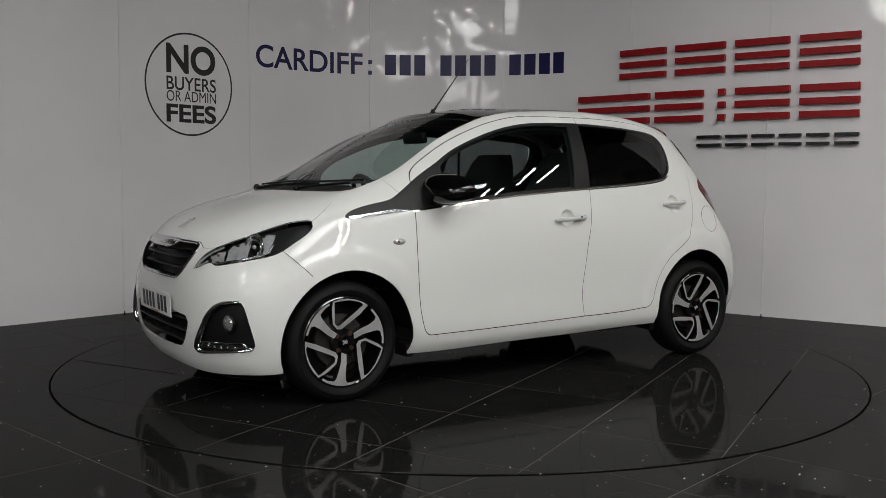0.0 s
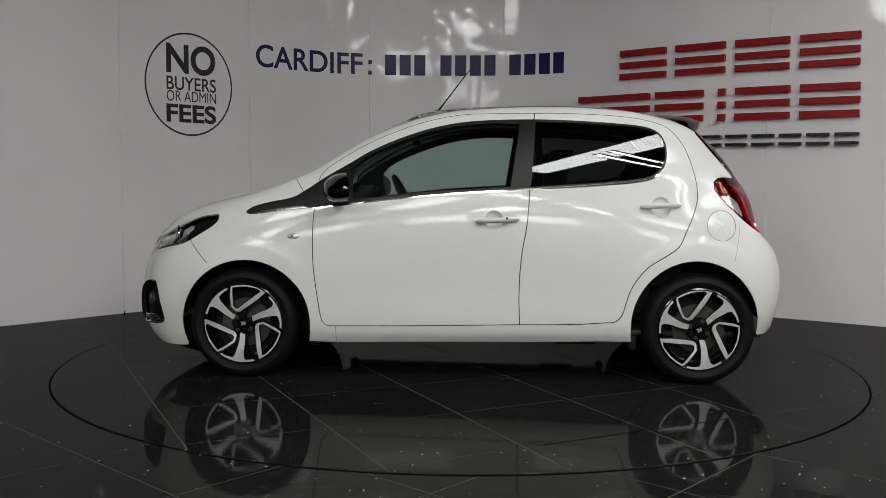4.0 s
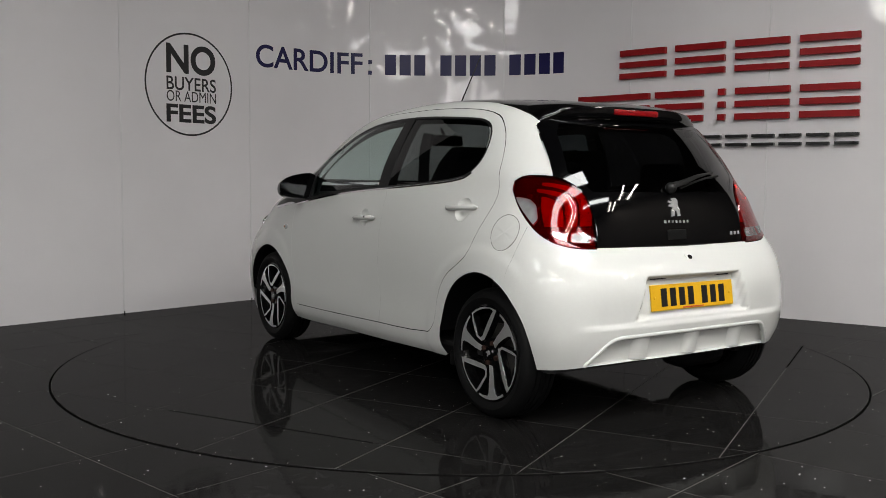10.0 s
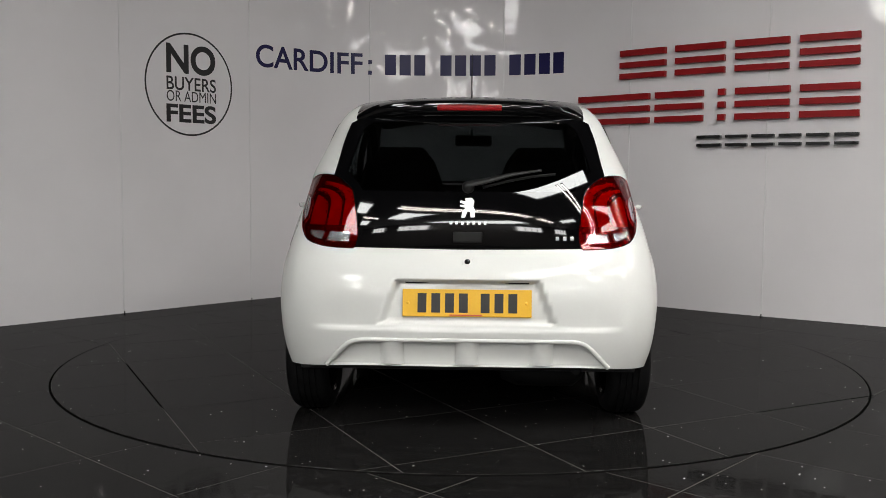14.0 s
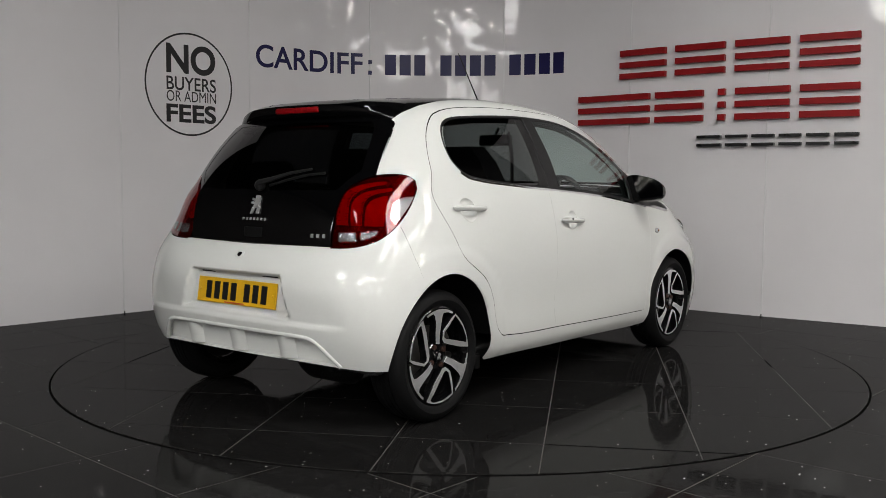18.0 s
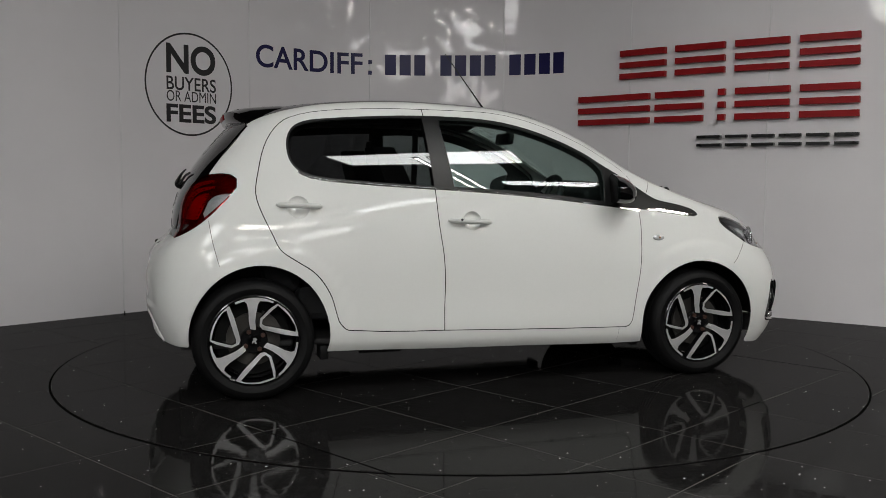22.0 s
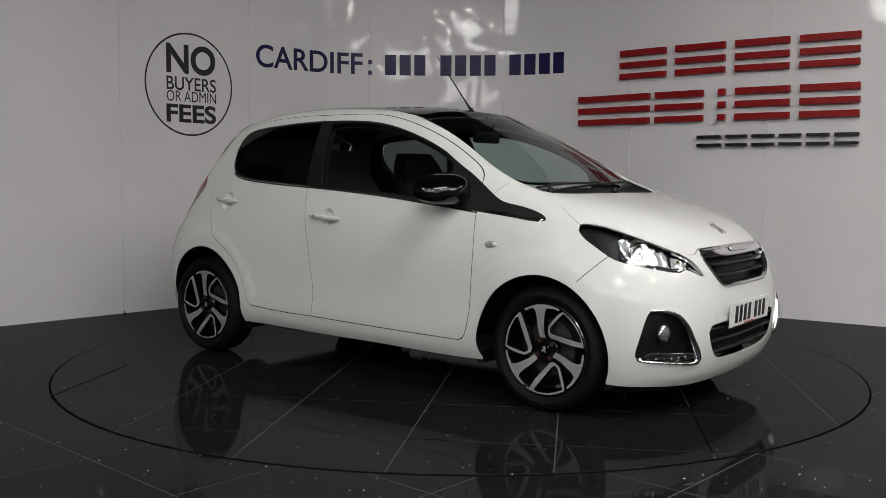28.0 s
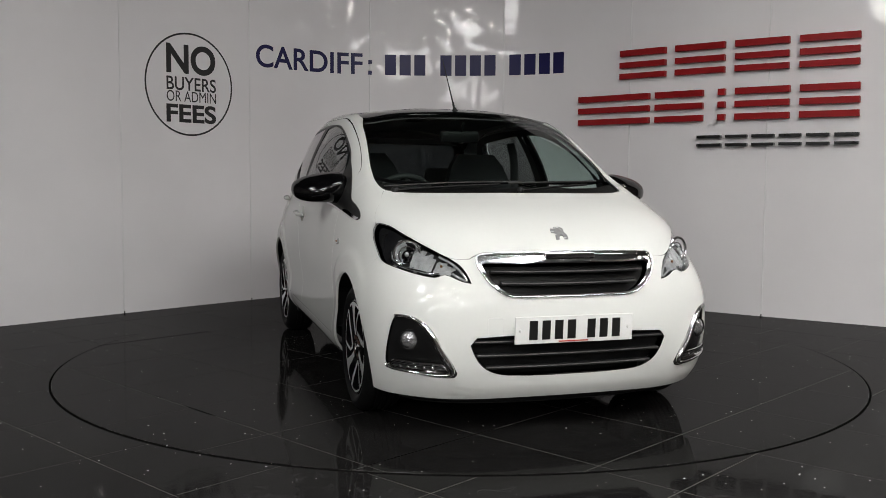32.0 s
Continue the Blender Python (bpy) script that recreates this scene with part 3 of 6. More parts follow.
# body middle
rail((1.775, 0, .675), (1.768, .3, .675), (1.70, .53, .675), (1.59, .67, .675), (1.445, .757, .675), (1.15, .795, .68), (.8, .803, .69), (.3, .810, .69),
     (-.3, .811, .70), (-.83, .808, .70), (-1.145, .803, .70), (-1.40, .77, .70), (-1.53, .685, .70), (-1.59, .48, .69), (-1.615, .25, .685), (-1.622, 0, .685))
# shoulder, and the leading edge of the bonnet
rail((1.735, 0, .748), (1.718, .3, .755), (1.62, .52, .775), (1.49, .65, .785), (1.365, .71, .80), (1.13, .765, .81), (.8, .788, .815), (.3, .806, .815),
     (-.3, .808, .83), (-.83, .793, .84), (-1.145, .772, .84), (-1.36, .732, .83), (-1.47, .655, .80), (-1.515, .48, .765), (-1.54, .25, .755), (-1.548, 0, .75))
# bonnet, belt line, tailgate
rail((1.60, 0, .84), (1.585, .3, .845), (1.515, .50, .86), (1.41, .63, .86), (1.285, .695, .87), (1.10, .735, .90), (.80, .76, .905), (.3, .785, .945),
     (-.3, .775, .985), (-.83, .750, 1.0), (-1.145, .716, .97), (-1.32, .690, .96), (-1.435, .608, .93), (-1.492, .45, .89), (-1.513, .25, .885), (-1.521, 0, .88))
rail((1.30, 0, .943), (1.285, .28, .943), (1.25, .46, .945), (1.20, .58, .945), (1.125, .65, .955), (1.0, .695, .968), (.76, .725, .995), (.3, .762, 1.03),
     (-.3, .757, 1.06), (-.83, .728, 1.07), (-1.13, .704, 1.05), (-1.28, .671, 1.03), (-1.395, .586, 1.0), (-1.468, .435, .97), (-1.487, .24, .965), (-1.495, 0, .96))
# foot of the windscreen
rail((1.01, 0, 1.014), (.995, .28, 1.012), (.955, .46, 1.012), (.92, .57, 1.025), (.885, .625, 1.050), (.80, .658, 1.065), (.665, .69, 1.085),
     (.28, .733, 1.12), (-.3, .730, 1.14), (-.83, .700, 1.14), (-1.10, .677, 1.12), (-1.25, .643, 1.10), (-1.365, .552, 1.07), (-1.430, .42, 1.05), (-1.448, .22, 1.045), (-1.455, 0, 1.04))
# middle of the windows
rail((.648, 0, 1.250), (.638, .27, 1.245), (.610, .43, 1.235), (.585, .535, 1.224), (.57, .582, 1.234), (.50, .618, 1.233), (.39, .64, 1.245),
     (.12, .663, 1.262), (-.35, .668, 1.275), (-.80, .652, 1.27), (-1.02, .622, 1.255), (-1.15, .590, 1.24), (-1.25, .515, 1.222), (-1.315, .40, 1.205), (-1.333, .21, 1.205), (-1.340, 0, 1.205))
# roof edge
rail((.300, 0, 1.405), (.295, .26, 1.400), (.280, .41, 1.387), (.265, .49, 1.371), (.25, .54, 1.365), (.20, .57, 1.365), (.12, .585, 1.368),
     (-.05, .592, 1.375), (-.38, .60, 1.383), (-.78, .58, 1.37), (-.95, .565, 1.352), (-1.06, .545, 1.335), (-1.145, .485, 1.322), (-1.195, .37, 1.315), (-1.215, .19, 1.317), (-1.222, 0, 1.318))
rail((.10, 0, 1.440), (.09, .24, 1.435), (.08, .37, 1.418), (.07, .44, 1.412), (.06, .48, 1.408), (.04, .505, 1.407), (-.02, .52, 1.408), (-.13, .53, 1.413),
     (-.40, .535, 1.421), (-.70, .52, 1.412), (-.85, .495, 1.400), (-.94, .472, 1.388), (-1.02, .425, 1.38), (-1.05, .32, 1.38), (-1.08, .17, 1.382), (-1.085, 0, 1.383))
rail((-.04, 0, 1.450), (-.05, .15, 1.448), (-.06, .24, 1.444), (-.08, .29, 1.44), (-.1, .31, 1.438), (-.14, .325, 1.438), (-.2, .335, 1.440), (-.28, .34, 1.442),
     (-.42, .345, 1.443), (-.6, .335, 1.438), (-.7, .315, 1.432), (-.77, .29, 1.428), (-.83, .25, 1.424), (-.88, .18, 1.422), (-.91, .1, 1.422), (-.92, 0, 1.422))
rail((-.20, 0, 1.457), (-.21, .03, 1.457), (-.22, .05, 1.457), (-.235, .06, 1.456), (-.25, .065, 1.456), (-.28, .07, 1.456), (-.32, .075, 1.456), (-.37, .08, 1.455),
     (-.44, .08, 1.455), (-.53, .075, 1.454), (-.59, .07, 1.452), (-.63, .065, 1.450), (-.66, .055, 1.448), (-.68, .04, 1.447), (-.69, .02, 1.447), (-.695, 0, 1.447))

NU, NV = 14, 12
FAIR_U, FAIR_V = 2e-6, 4e-7
G = np.array([[list(p) for p in r] for r in RAILS])
MIRROR = np.array([1, -1, 1])


def spline(P, knots, per, axis):
    """Smooth (twice differentiable) interpolation along one axis of a grid, through every knot."""
    P = np.moveaxis(P, axis, 0)
    n, d = len(P), np.diff(knots)
    A, B = np.eye(n), np.zeros_like(P)
    for i in range(1, n - 1):
        A[i, i - 1], A[i, i], A[i, i + 1] = d[i - 1], 2 * (d[i - 1] + d[i]), d[i]
        B[i] = 6 * ((P[i + 1] - P[i]) / d[i] - (P[i] - P[i - 1]) / d[i - 1])
    M = np.linalg.solve(A, B.reshape(n, -1)).reshape(P.shape)
    out = []
    for i in range(n - 1):
        for k in range(per):
            b = k / per
            a = 1 - b
            out.append(a * P[i] + b * P[i + 1] + ((a ** 3 - a) * M[i] + (b ** 3 - b) * M[i + 1]) * d[i] ** 2 / 6)
    out.append(P[-1])
    return np.moveaxis(np.array(out), 0, axis)


def fair(P, knots, axis, weight):
    """Evens out the curvature of rails along one axis, ends held."""
    P = np.moveaxis(P, axis, 0)
    n, d = len(P), np.diff(knots)
    D = np.zeros((n - 3, n))
    for i in range(n - 3):
        x = knots[i:i + 4]
        for k in range(4):
            D[i, k + i] = 1 / np.prod([x[k] - x[m] for m in range(4) if m != k])
    W = np.eye(n)
    W[0, 0] = W[-1, -1] = 1e4
    S = np.linalg.solve(W + weight * D.T @ D, W)
    return np.moveaxis((S @ P.reshape(n, -1)).reshape(P.shape), 0, axis)


# widen with mirrored stations so that the skin crosses the middle square on
full = np.concatenate([G[:, 2:0:-1] * MIRROR, G, G[:, -2:-4:-1] * MIRROR], axis=1)
ku = np.concatenate([[0], np.cumsum(np.linalg.norm(np.diff(full[2:9], axis=1), axis=2).mean(0))])
kv = np.concatenate([[0], np.cumsum(np.linalg.norm(np.diff(G, axis=0), axis=2).mean(1))])
full = fair(full, ku, 1, FAIR_U)
full[4:] = fair(full[4:], kv[4:], 0, FAIR_V)
SKIN = spline(spline(full, ku, NU, 1), kv, NV, 0)[:, 2 * NU:-2 * NU]
SKIN[:, 0, 1] = SKIN[:, -1, 1] = 0
du_, dv_ = np.gradient(SKIN, axis=1), np.gradient(SKIN, axis=0)
du_[:, 0], du_[:, -1] = (SKIN[:, 1] - SKIN[:, 1] * MIRROR), (SKIN[:, -2] * MIRROR - SKIN[:, -2])
NORM = np.cross(dv_, du_)
NORM = -NORM / np.linalg.norm(NORM, axis=2, keepdims=True)
if NORM[3 * NV, 7 * NU, 1] < 0:
    NORM = -NORM
NORM[-1] = (0, 0, 1)


def even_out(N, reach, axis):
    """Evens the shading normals out along one axis of the skin."""
    k = int(reach * 2.5)
    w = np.exp(-0.5 * (np.arange(-k, k + 1) / reach) ** 2)
    N = np.moveaxis(N, axis, 0)
    if axis == 1:
        big = np.concatenate([N[k:0:-1] * MIRROR, N, N[-2:-k - 2:-1] * MIRROR])
    else:
        big = np.concatenate([np.repeat(N[:1], k, 0), N, np.repeat(N[-1:], k, 0)])
    out = sum(w[i] * big[i:i + len(N)] for i in range(2 * k + 1))
    return np.moveaxis(out / np.linalg.norm(out, axis=2, keepdims=True), 0, axis)


NORM = even_out(even_out(NORM, 10, 1), 6.5, 0)
# flared lips round the wheel arches
ramp = lambda x, a, b: np.clip((x - a) / (b - a), 0, 1) ** 2 * (3 - 2 * np.clip((x - a) / (b - a), 0, 1))


def flare(x, z):
    front = ramp(-np.hypot(x - 1.152, (z - .285) * 1.0), -.455, -.405) * ramp(x, .80, .93) * ramp(-x, -1.50, -1.40)
    rear = ramp(-np.hypot(x + 1.145, (z - .295) * .96), -.455, -.405) * ramp(x, -1.46, -1.36)
    return .006 * (front + rear)


flank = ramp(SKIN[:, :, 1], .62, .72)
bulge = flare(SKIN[:, :, 0], SKIN[:, :, 2]) * flank
gx = (flare(SKIN[:, :, 0] + .003, SKIN[:, :, 2]) - flare(SKIN[:, :, 0] - .003, SKIN[:, :, 2])) / .006 * flank
gz = (flare(SKIN[:, :, 0], SKIN[:, :, 2] + .003) - flare(SKIN[:, :, 0], SKIN[:, :, 2] - .003)) / .006 * flank
SKIN[:, :, 1] += bulge


def hollow(y, z):
    """The tail's plate recess with soft edges, and the fold of the bumper beside it."""
    half = .362 - .36 * (z - .455)
    rim = np.minimum(np.minimum(z - .452, .636 - z), (half - np.abs(y)) * .55)
    fold = ramp(z, .425, .452) * ramp(-z, -.60, -.47) * ramp(-np.abs(y), -.66, -.52)
    return .042 * ramp(rim, 0, .019) + .012 * fold * (1 - ramp(rim, 0, .019))


back = ramp(-SKIN[:, :, 0], 1.45, 1.53)
dent = hollow(SKIN[:, :, 1], SKIN[:, :, 2]) * back
hy = (hollow(SKIN[:, :, 1] + .004, SKIN[:, :, 2]) - hollow(SKIN[:, :, 1] - .004, SKIN[:, :, 2])) / .008 * back
hz = (hollow(SKIN[:, :, 1], SKIN[:, :, 2] + .004) - hollow(SKIN[:, :, 1], SKIN[:, :, 2] - .004)) / .008 * back
SKIN[:, :, 0] += dent
NORM = NORM - np.stack([gx, gx * 0, gz], 2) * np.abs(NORM[:, :, 1:2]) + np.stack([hy * 0, hy, hz], 2) * np.abs(NORM[:, :, :1])
NORM /= np.linalg.norm(NORM, axis=2, keepdims=True)


class Skin:
    """The half skin as plain polygons, cut along outlines into tagged regions."""

    def __init__(self):
        rows, cols = SKIN.shape[:2]
        self.v = [tuple(p) for p in SKIN.reshape(-1, 3).tolist()]
        self.n = [tuple(p) for p in NORM.reshape(-1, 3).tolist()]
        self.uv = [(c / NU, r / NV) for r in range(rows) for c in range(cols)]
        self.f = [[r * cols + c, r * cols + c + 1, (r + 1) * cols + c + 1, (r + 1) * cols + c] for r in range(rows - 1) for c in range(cols - 1)]
        self.tag = ["shell"] * len(self.f)
        self.memo = {}

    def split(self, face, pr, ax, ay, bx, by):
        """The two sides of a polygon at the line a-b."""
        nx, ny = by - ay, ax - bx
        d = [(pr(i)[0] - ax) * nx + (pr(i)[1] - ay) * ny for i in face]
        scale = 1e-7
        if all(x >= -scale for x in d) or all(x <= scale for x in d):
            return [face]
        A, B = [], []
        for k, i in enumerate(face):
            j, dj = face[(k + 1) % len(face)], d[(k + 1) % len(face)]
            di = d[k]
            if di >= -scale:
                A.append(i)
            if di <= scale:
                B.append(i)
            if di * dj < 0 and abs(di) > scale and abs(dj) > scale:
                t = di / (di - dj)
                key = (min(i, j), max(i, j), round(t if i < j else 1 - t, 6))
                if key not in self.memo:
                    mix = lambda p, q: tuple(a + (b - a) * t for a, b in zip(p, q))
                    self.memo[key] = len(self.v)
                    self.v.append(mix(self.v[i], self.v[j])), self.n.append(mix(self.n[i], self.n[j])), self.uv.append(mix(self.uv[i], self.uv[j]))
                A.append(self.memo[key]), B.append(self.memo[key])
        return [p for p in (A, B) if len(p) > 2]

    def cut(self, outline, view, tag, u=(0, 15), v=(0, 13), only=None, ymin=-1):
        """Cuts the skin along an outline, as seen in a view, and tags what lies inside."""
        if len(outline) < 60:
            outline = softened(outline)
        look_at = {"side": lambda i: (self.v[i][0], self.v[i][2]), "end": lambda i: (self.v[i][1], self.v[i][2]), "top": lambda i: (self.v[i][0], self.v[i][1]),
                   "uv": lambda i: self.uv[i], "tail": lambda i: (self.v[i][0] + self.v[i][1], self.v[i][2]), "nose": lambda i: (self.v[i][1] - self.v[i][0], self.v[i][2])}[view]
        xs, ys = [p[0] for p in outline], [p[1] for p in outline]
        X0, X1, Y0, Y1 = min(xs), max(xs), min(ys), max(ys)
        edges = [(*a, *b, min(a[0], b[0]), max(a[0], b[0]), min(a[1], b[1]), max(a[1], b[1])) for a, b in zip(outline, outline[1:] + outline[:1])]
        faces, tags = [], []
        for f, t in zip(self.f, self.tag):
            c = self.uv[f[0]]
            q = [look_at(i) for i in f]
            fx0, fx1, fy0, fy1 = min(p[0] for p in q), max(p[0] for p in q), min(p[1] for p in q), max(p[1] for p in q)
            if not (u[0] <= c[0] <= u[1] and v[0] <= c[1] <= v[1]) or (only and t not in only) or fx1 < X0 or fx0 > X1 or fy1 < Y0 or fy0 > Y1:
                faces.append(f), tags.append(t)
                continue
            pieces = [f]
            for ax, ay, bx, by, ex0, ex1, ey0, ey1 in edges:
                if ex1 < fx0 or ex0 > fx1 or ey1 < fy0 or ey0 > fy1:
                    continue
                pieces = [r for p in pieces for r in self.split(p, look_at, ax, ay, bx, by)]
            for p in pieces:
                q = [look_at(i) for i in p]
                cx, cy = sum(a[0] for a in q) / len(q), sum(a[1] for a in q) / len(q)
                inside = False
                for ax, ay, bx, by, *_ in edges:
                    if (ay > cy) != (by > cy) and cx < (bx - ax) * (cy - ay) / (by - ay) + ax:
                        inside = not inside
                faces.append(p), tags.append(tag if inside else t)
        self.f, self.tag = faces, tags

    def mesh(self, tags, sides="both", push=0.0, name="panel", material=None, parent=None, label="", thick=0.0, ease=None):
        """One mesh of the regions named, of the left, the right or both halves. thick: an edge turned inwards."""
        tags = {tags} if isinstance(tags, str) else set(tags)
        picked = [f for f, t in zip(self.f, self.tag) if t in tags]
        verts, norms, faces, at = [], [], [], {}
        count = {}
        for sgn in {"both": (1, -1), "left": (1,), "right": (-1,)}[sides]:
            for f in picked:
                g = []
                for i in f:
                    key = (i, sgn if abs(self.v[i][1]) > 1e-6 else 0)
                    if key not in at:
                        at[key] = len(verts)
                        p, n = Vector(self.v[i]), Vector(self.n[i]).normalized()
                        if ease:
                            p, n = ease(p)
                        p -= n * push
                        verts.append((p.x, p.y * sgn, p.z)), norms.append((n.x, n.y * sgn, n.z))
                    g.append(at[key])
                g = [a for k, a in enumerate(g) if a != g[k - 1]]
                if len(g) > 2:
                    faces.append(g if sgn > 0 else g[::-1])
        if thick:
            for f in faces:
                for a, b in zip(f, f[1:] + f[:1]):
                    count[(min(a, b), max(a, b))] = count.get((min(a, b), max(a, b)), 0) + 1
            inner = {}
            for f in list(faces):
                for a, b in zip(f, f[1:] + f[:1]):
                    if count.get((min(a, b), max(a, b))) == 1:
                        for i in (a, b):
                            if i not in inner:
                                inner[i] = len(verts)
                                n = Vector(norms[i])
                                verts.append(tuple(Vector(verts[i]) - n * thick)), norms.append(tuple(n))
                        faces.append([b, a, inner[a], inner[b]])
        me = bpy.data.meshes.new(name)
        me.from_pydata(verts, [], faces)
        me.validate()
        if len(me.polygons):
            me.polygons.foreach_set("use_smooth", [True] * len(me.polygons))
            if len(me.vertices) == len(norms) and thick >= 0:
                me.normals_split_custom_set_from_vertices(norms)
        me.materials.append(material)
        ob = new(name, me)
        ob.parent = parent
        if thick < 0:
            auto_smooth(ob, 50)
        return tagged(ob, label=label)


def offset(outline, d):
    """The outline moved outwards by d (inwards if negative)."""
    n = len(outline)
    area = sum(a[0] * b[1] - b[0] * a[1] for a, b in zip(outline, outline[1:] + outline[:1]))
    sg = 1 if area > 0 else -1
    out = []
    for i in range(n):
        a, b, c = Vector(outline[i - 1]), Vector(outline[i]), Vector(outline[(i + 1) % n])
        n1, n2 = (b - a).normalized(), (c - b).normalized()
        m = Vector((n1.y + n2.y, -n1.x - n2.x))
        m = m.normalized() * min(1 / max(m.normalized().dot(Vector((n1.y, -n1.x))), 0.4), 2.5)
        out.append(tuple(b + m * d * sg))
    return out


def softened(outline, n=3, limit=42):
    """The outline with its gentle bends drawn as curves; sharp corners stay."""
    m = len(outline)
    pts = [Vector(p) for p in outline]
    hard = []
    for i in range(m):
        a, b = pts[i] - pts[i - 1], pts[(i + 1) % m] - pts[i]
        hard.append(a.length < 1e-6 or b.length < 1e-6 or math.degrees(a.angle(b)) > limit)
    out = []
    for i in range(m):
        b, c = pts[i], pts[(i + 1) % m]
        if hard[i] and hard[(i + 1) % m]:
            out.append(tuple(b))
            continue
        reach = (c - b).length
        tb = Vector((0, 0)) if hard[i] else (c - pts[i - 1]).normalized() * reach
        tc = Vector((0, 0)) if hard[(i + 1) % m] else (pts[(i + 2) % m] - b).normalized() * reach
        if hard[i]:
            tb = (c - b) * 1.5 - tc * 0.5
        if hard[(i + 1) % m]:
            tc = (c - b) * 1.5 - tb * 0.5
        for k in range(n):
            t = k / n
            out.append(tuple(b * (2 * t ** 3 - 3 * t * t + 1) + tb * (t ** 3 - 2 * t * t + t) + c * (3 * t * t - 2 * t ** 3) + tc * (t ** 3 - t * t)))
    return out


def rounded(outline, times=1):
    """Corner cutting, for softer outlines."""
    for _ in range(times):
        out = []
        for a, b in zip(outline, outline[1:] + outline[:1]):
            a, b = Vector(a), Vector(b)
            out += [tuple(a.lerp(b, 0.22)), tuple(a.lerp(b, 0.78))]
        outline = out
    return outline


def curved(outline, n=4, closed=True):
    """A smooth closed outline through the points given."""
    m = len(outline)
    out = []
    for i in range(m):
        a, b, c, d = [Vector(outline[(i + k) % m]) for k in (-1, 0, 1, 2)]
        for k in range(n):
            t = k / n
            out.append(tuple(0.5 * (2 * b + (c - a) * t + (2 * a - 5 * b + 4 * c - d) * t * t + (3 * b - a - 3 * c + d) * t ** 3)))
    return out


def arc(cx, cz, r, a0, a1, n, rz=None):
    return [(cx + r * math.cos(radians(a0 + (a1 - a0) * k / n)), cz + (rz or r) * math.sin(radians(a0 + (a1 - a0) * k / n))) for k in range(n + 1)]


skin = Skin()
SIDE_U = (3.0, 12.6)
GAPW = 0.0024
# doors
REAR_DOOR = [(-.330, 1.384), (-.528, 1.384), (-.822, 1.367), (-.985, 1.330), (-1.056, 1.276), (-1.108, 1.189), (-1.142, 1.066), (-1.155, .966), (-1.134, .884), (-1.084, .773),
             (-1.050, .706), (-.982, .657), (-.906, .608), (-.855, .553), (-.814, .481), (-.789, .398), (-.773, .355), (-.731, .321), (-.26, .303), (-.256, .503), (-.268, .671), (-.291, .811), (-.305, .991)]
FRONT_DOOR = [(-.330, 1.384), (-.12, 1.383), (.05, 1.376), (.222, 1.343), (.382, 1.290), (.545, 1.218), (.687, 1.134), (.752, 1.086), (.780, 1.043), (.789, .95), (.797, .847), (.80, .736),
              (.796, .596), (.777, .428), (.758, .325), (.742, .295), (.715, .283), (-.26, .303), (-.256, .503), (-.268, .671), (-.291, .811), (-.305, .991)]
for name, o in (("rear_door", REAR_DOOR), ("front_door", FRONT_DOOR)):
    skin.cut(offset(o, GAPW), "side", name + "_gap", u=SIDE_U, v=(0, 11.9))
    skin.cut(offset(o, -GAPW), "side", name, u=SIDE_U, v=(0, 11.9))
# windows: opening, black seal, glass
REAR_WIN = [(-.328, 1.352), (-.522, 1.347), (-.813, 1.328), (-.920, 1.312), (-.980, 1.276), (-1.006, 1.208), (-.996, 1.123), (-.955, 1.072), (-.895, 1.045), (-.728, 1.023), (-.30, .995)]
FRONT_WIN = [(-.328, 1.352), (-.118, 1.348), (.05, 1.335), (.218, 1.300), (.386, 1.243), (.526, 1.180), (.62, 1.122), (.735, 1.055), (.862, .970), (.918, .940), (1.029, .917),
             (1.11, .895), (1.15, .873), (1.156, .858), (1.12, .851), (.975, .869), (.80, .889), (.60, .914), (.192, .960), (-.30, .995)]
skin.cut(REAR_WIN, "side", "window_trim", u=SIDE_U, v=(5, 11.5))
skin.cut(FRONT_WIN, "side", "window_trim", u=SIDE_U, v=(4.5, 11.5))
skin.cut(offset(REAR_WIN, -.009), "side", "rear_glass", u=SIDE_U, v=(5, 11.5))
skin.cut([(-.256, 1.332), (-.118, 1.338), (.05, 1.325), (.218, 1.290), (.386, 1.233), (.526, 1.170), (.585, 1.128), (.612, 1.085), (.60, .93), (.192, .976), (-.207, 1.003)], "side", "front_glass", u=SIDE_U, v=(5, 11.5))
skin.cut([(-.30, .995), (.192, .960), (.60, .914), (.80, .889), (.80, .881), (.60, .906), (.192, .952), (-.30, .987)], "side", "waist_chrome", u=SIDE_U, v=(4.5, 9))
skin.cut([(-.955, 1.071), (-.895, 1.044), (-.728, 1.022), (-.305, .994), (-.30, .986), (-.728, 1.014), (-.900, 1.036), (-.962, 1.065)], "side", "waist_chrome", u=SIDE_U, v=(5, 9))
skin.cut([(.83, .888), (.90, .893), (1.02, .877), (1.10, .866), (1.14, .862), (1.12, .852), (.975, .870)], "side", "wing_chrome", u=SIDE_U, v=(4, 9))
# wheel arches
ARCH_R = arc(-1.145, .295, .325, -20, 200, 44, .343)
ARCH_F = arc(1.152, .285, .338, -20, 200, 44, .335)
for o, f in ((ARCH_R, 1), (ARCH_F, 1)):
    o = o + [(o[-1][0], 0.1), (o[0][0], 0.1)]
    skin.cut(o, "side", "arch_hole", u=(3.2, 12.4), v=(0, 5.9))
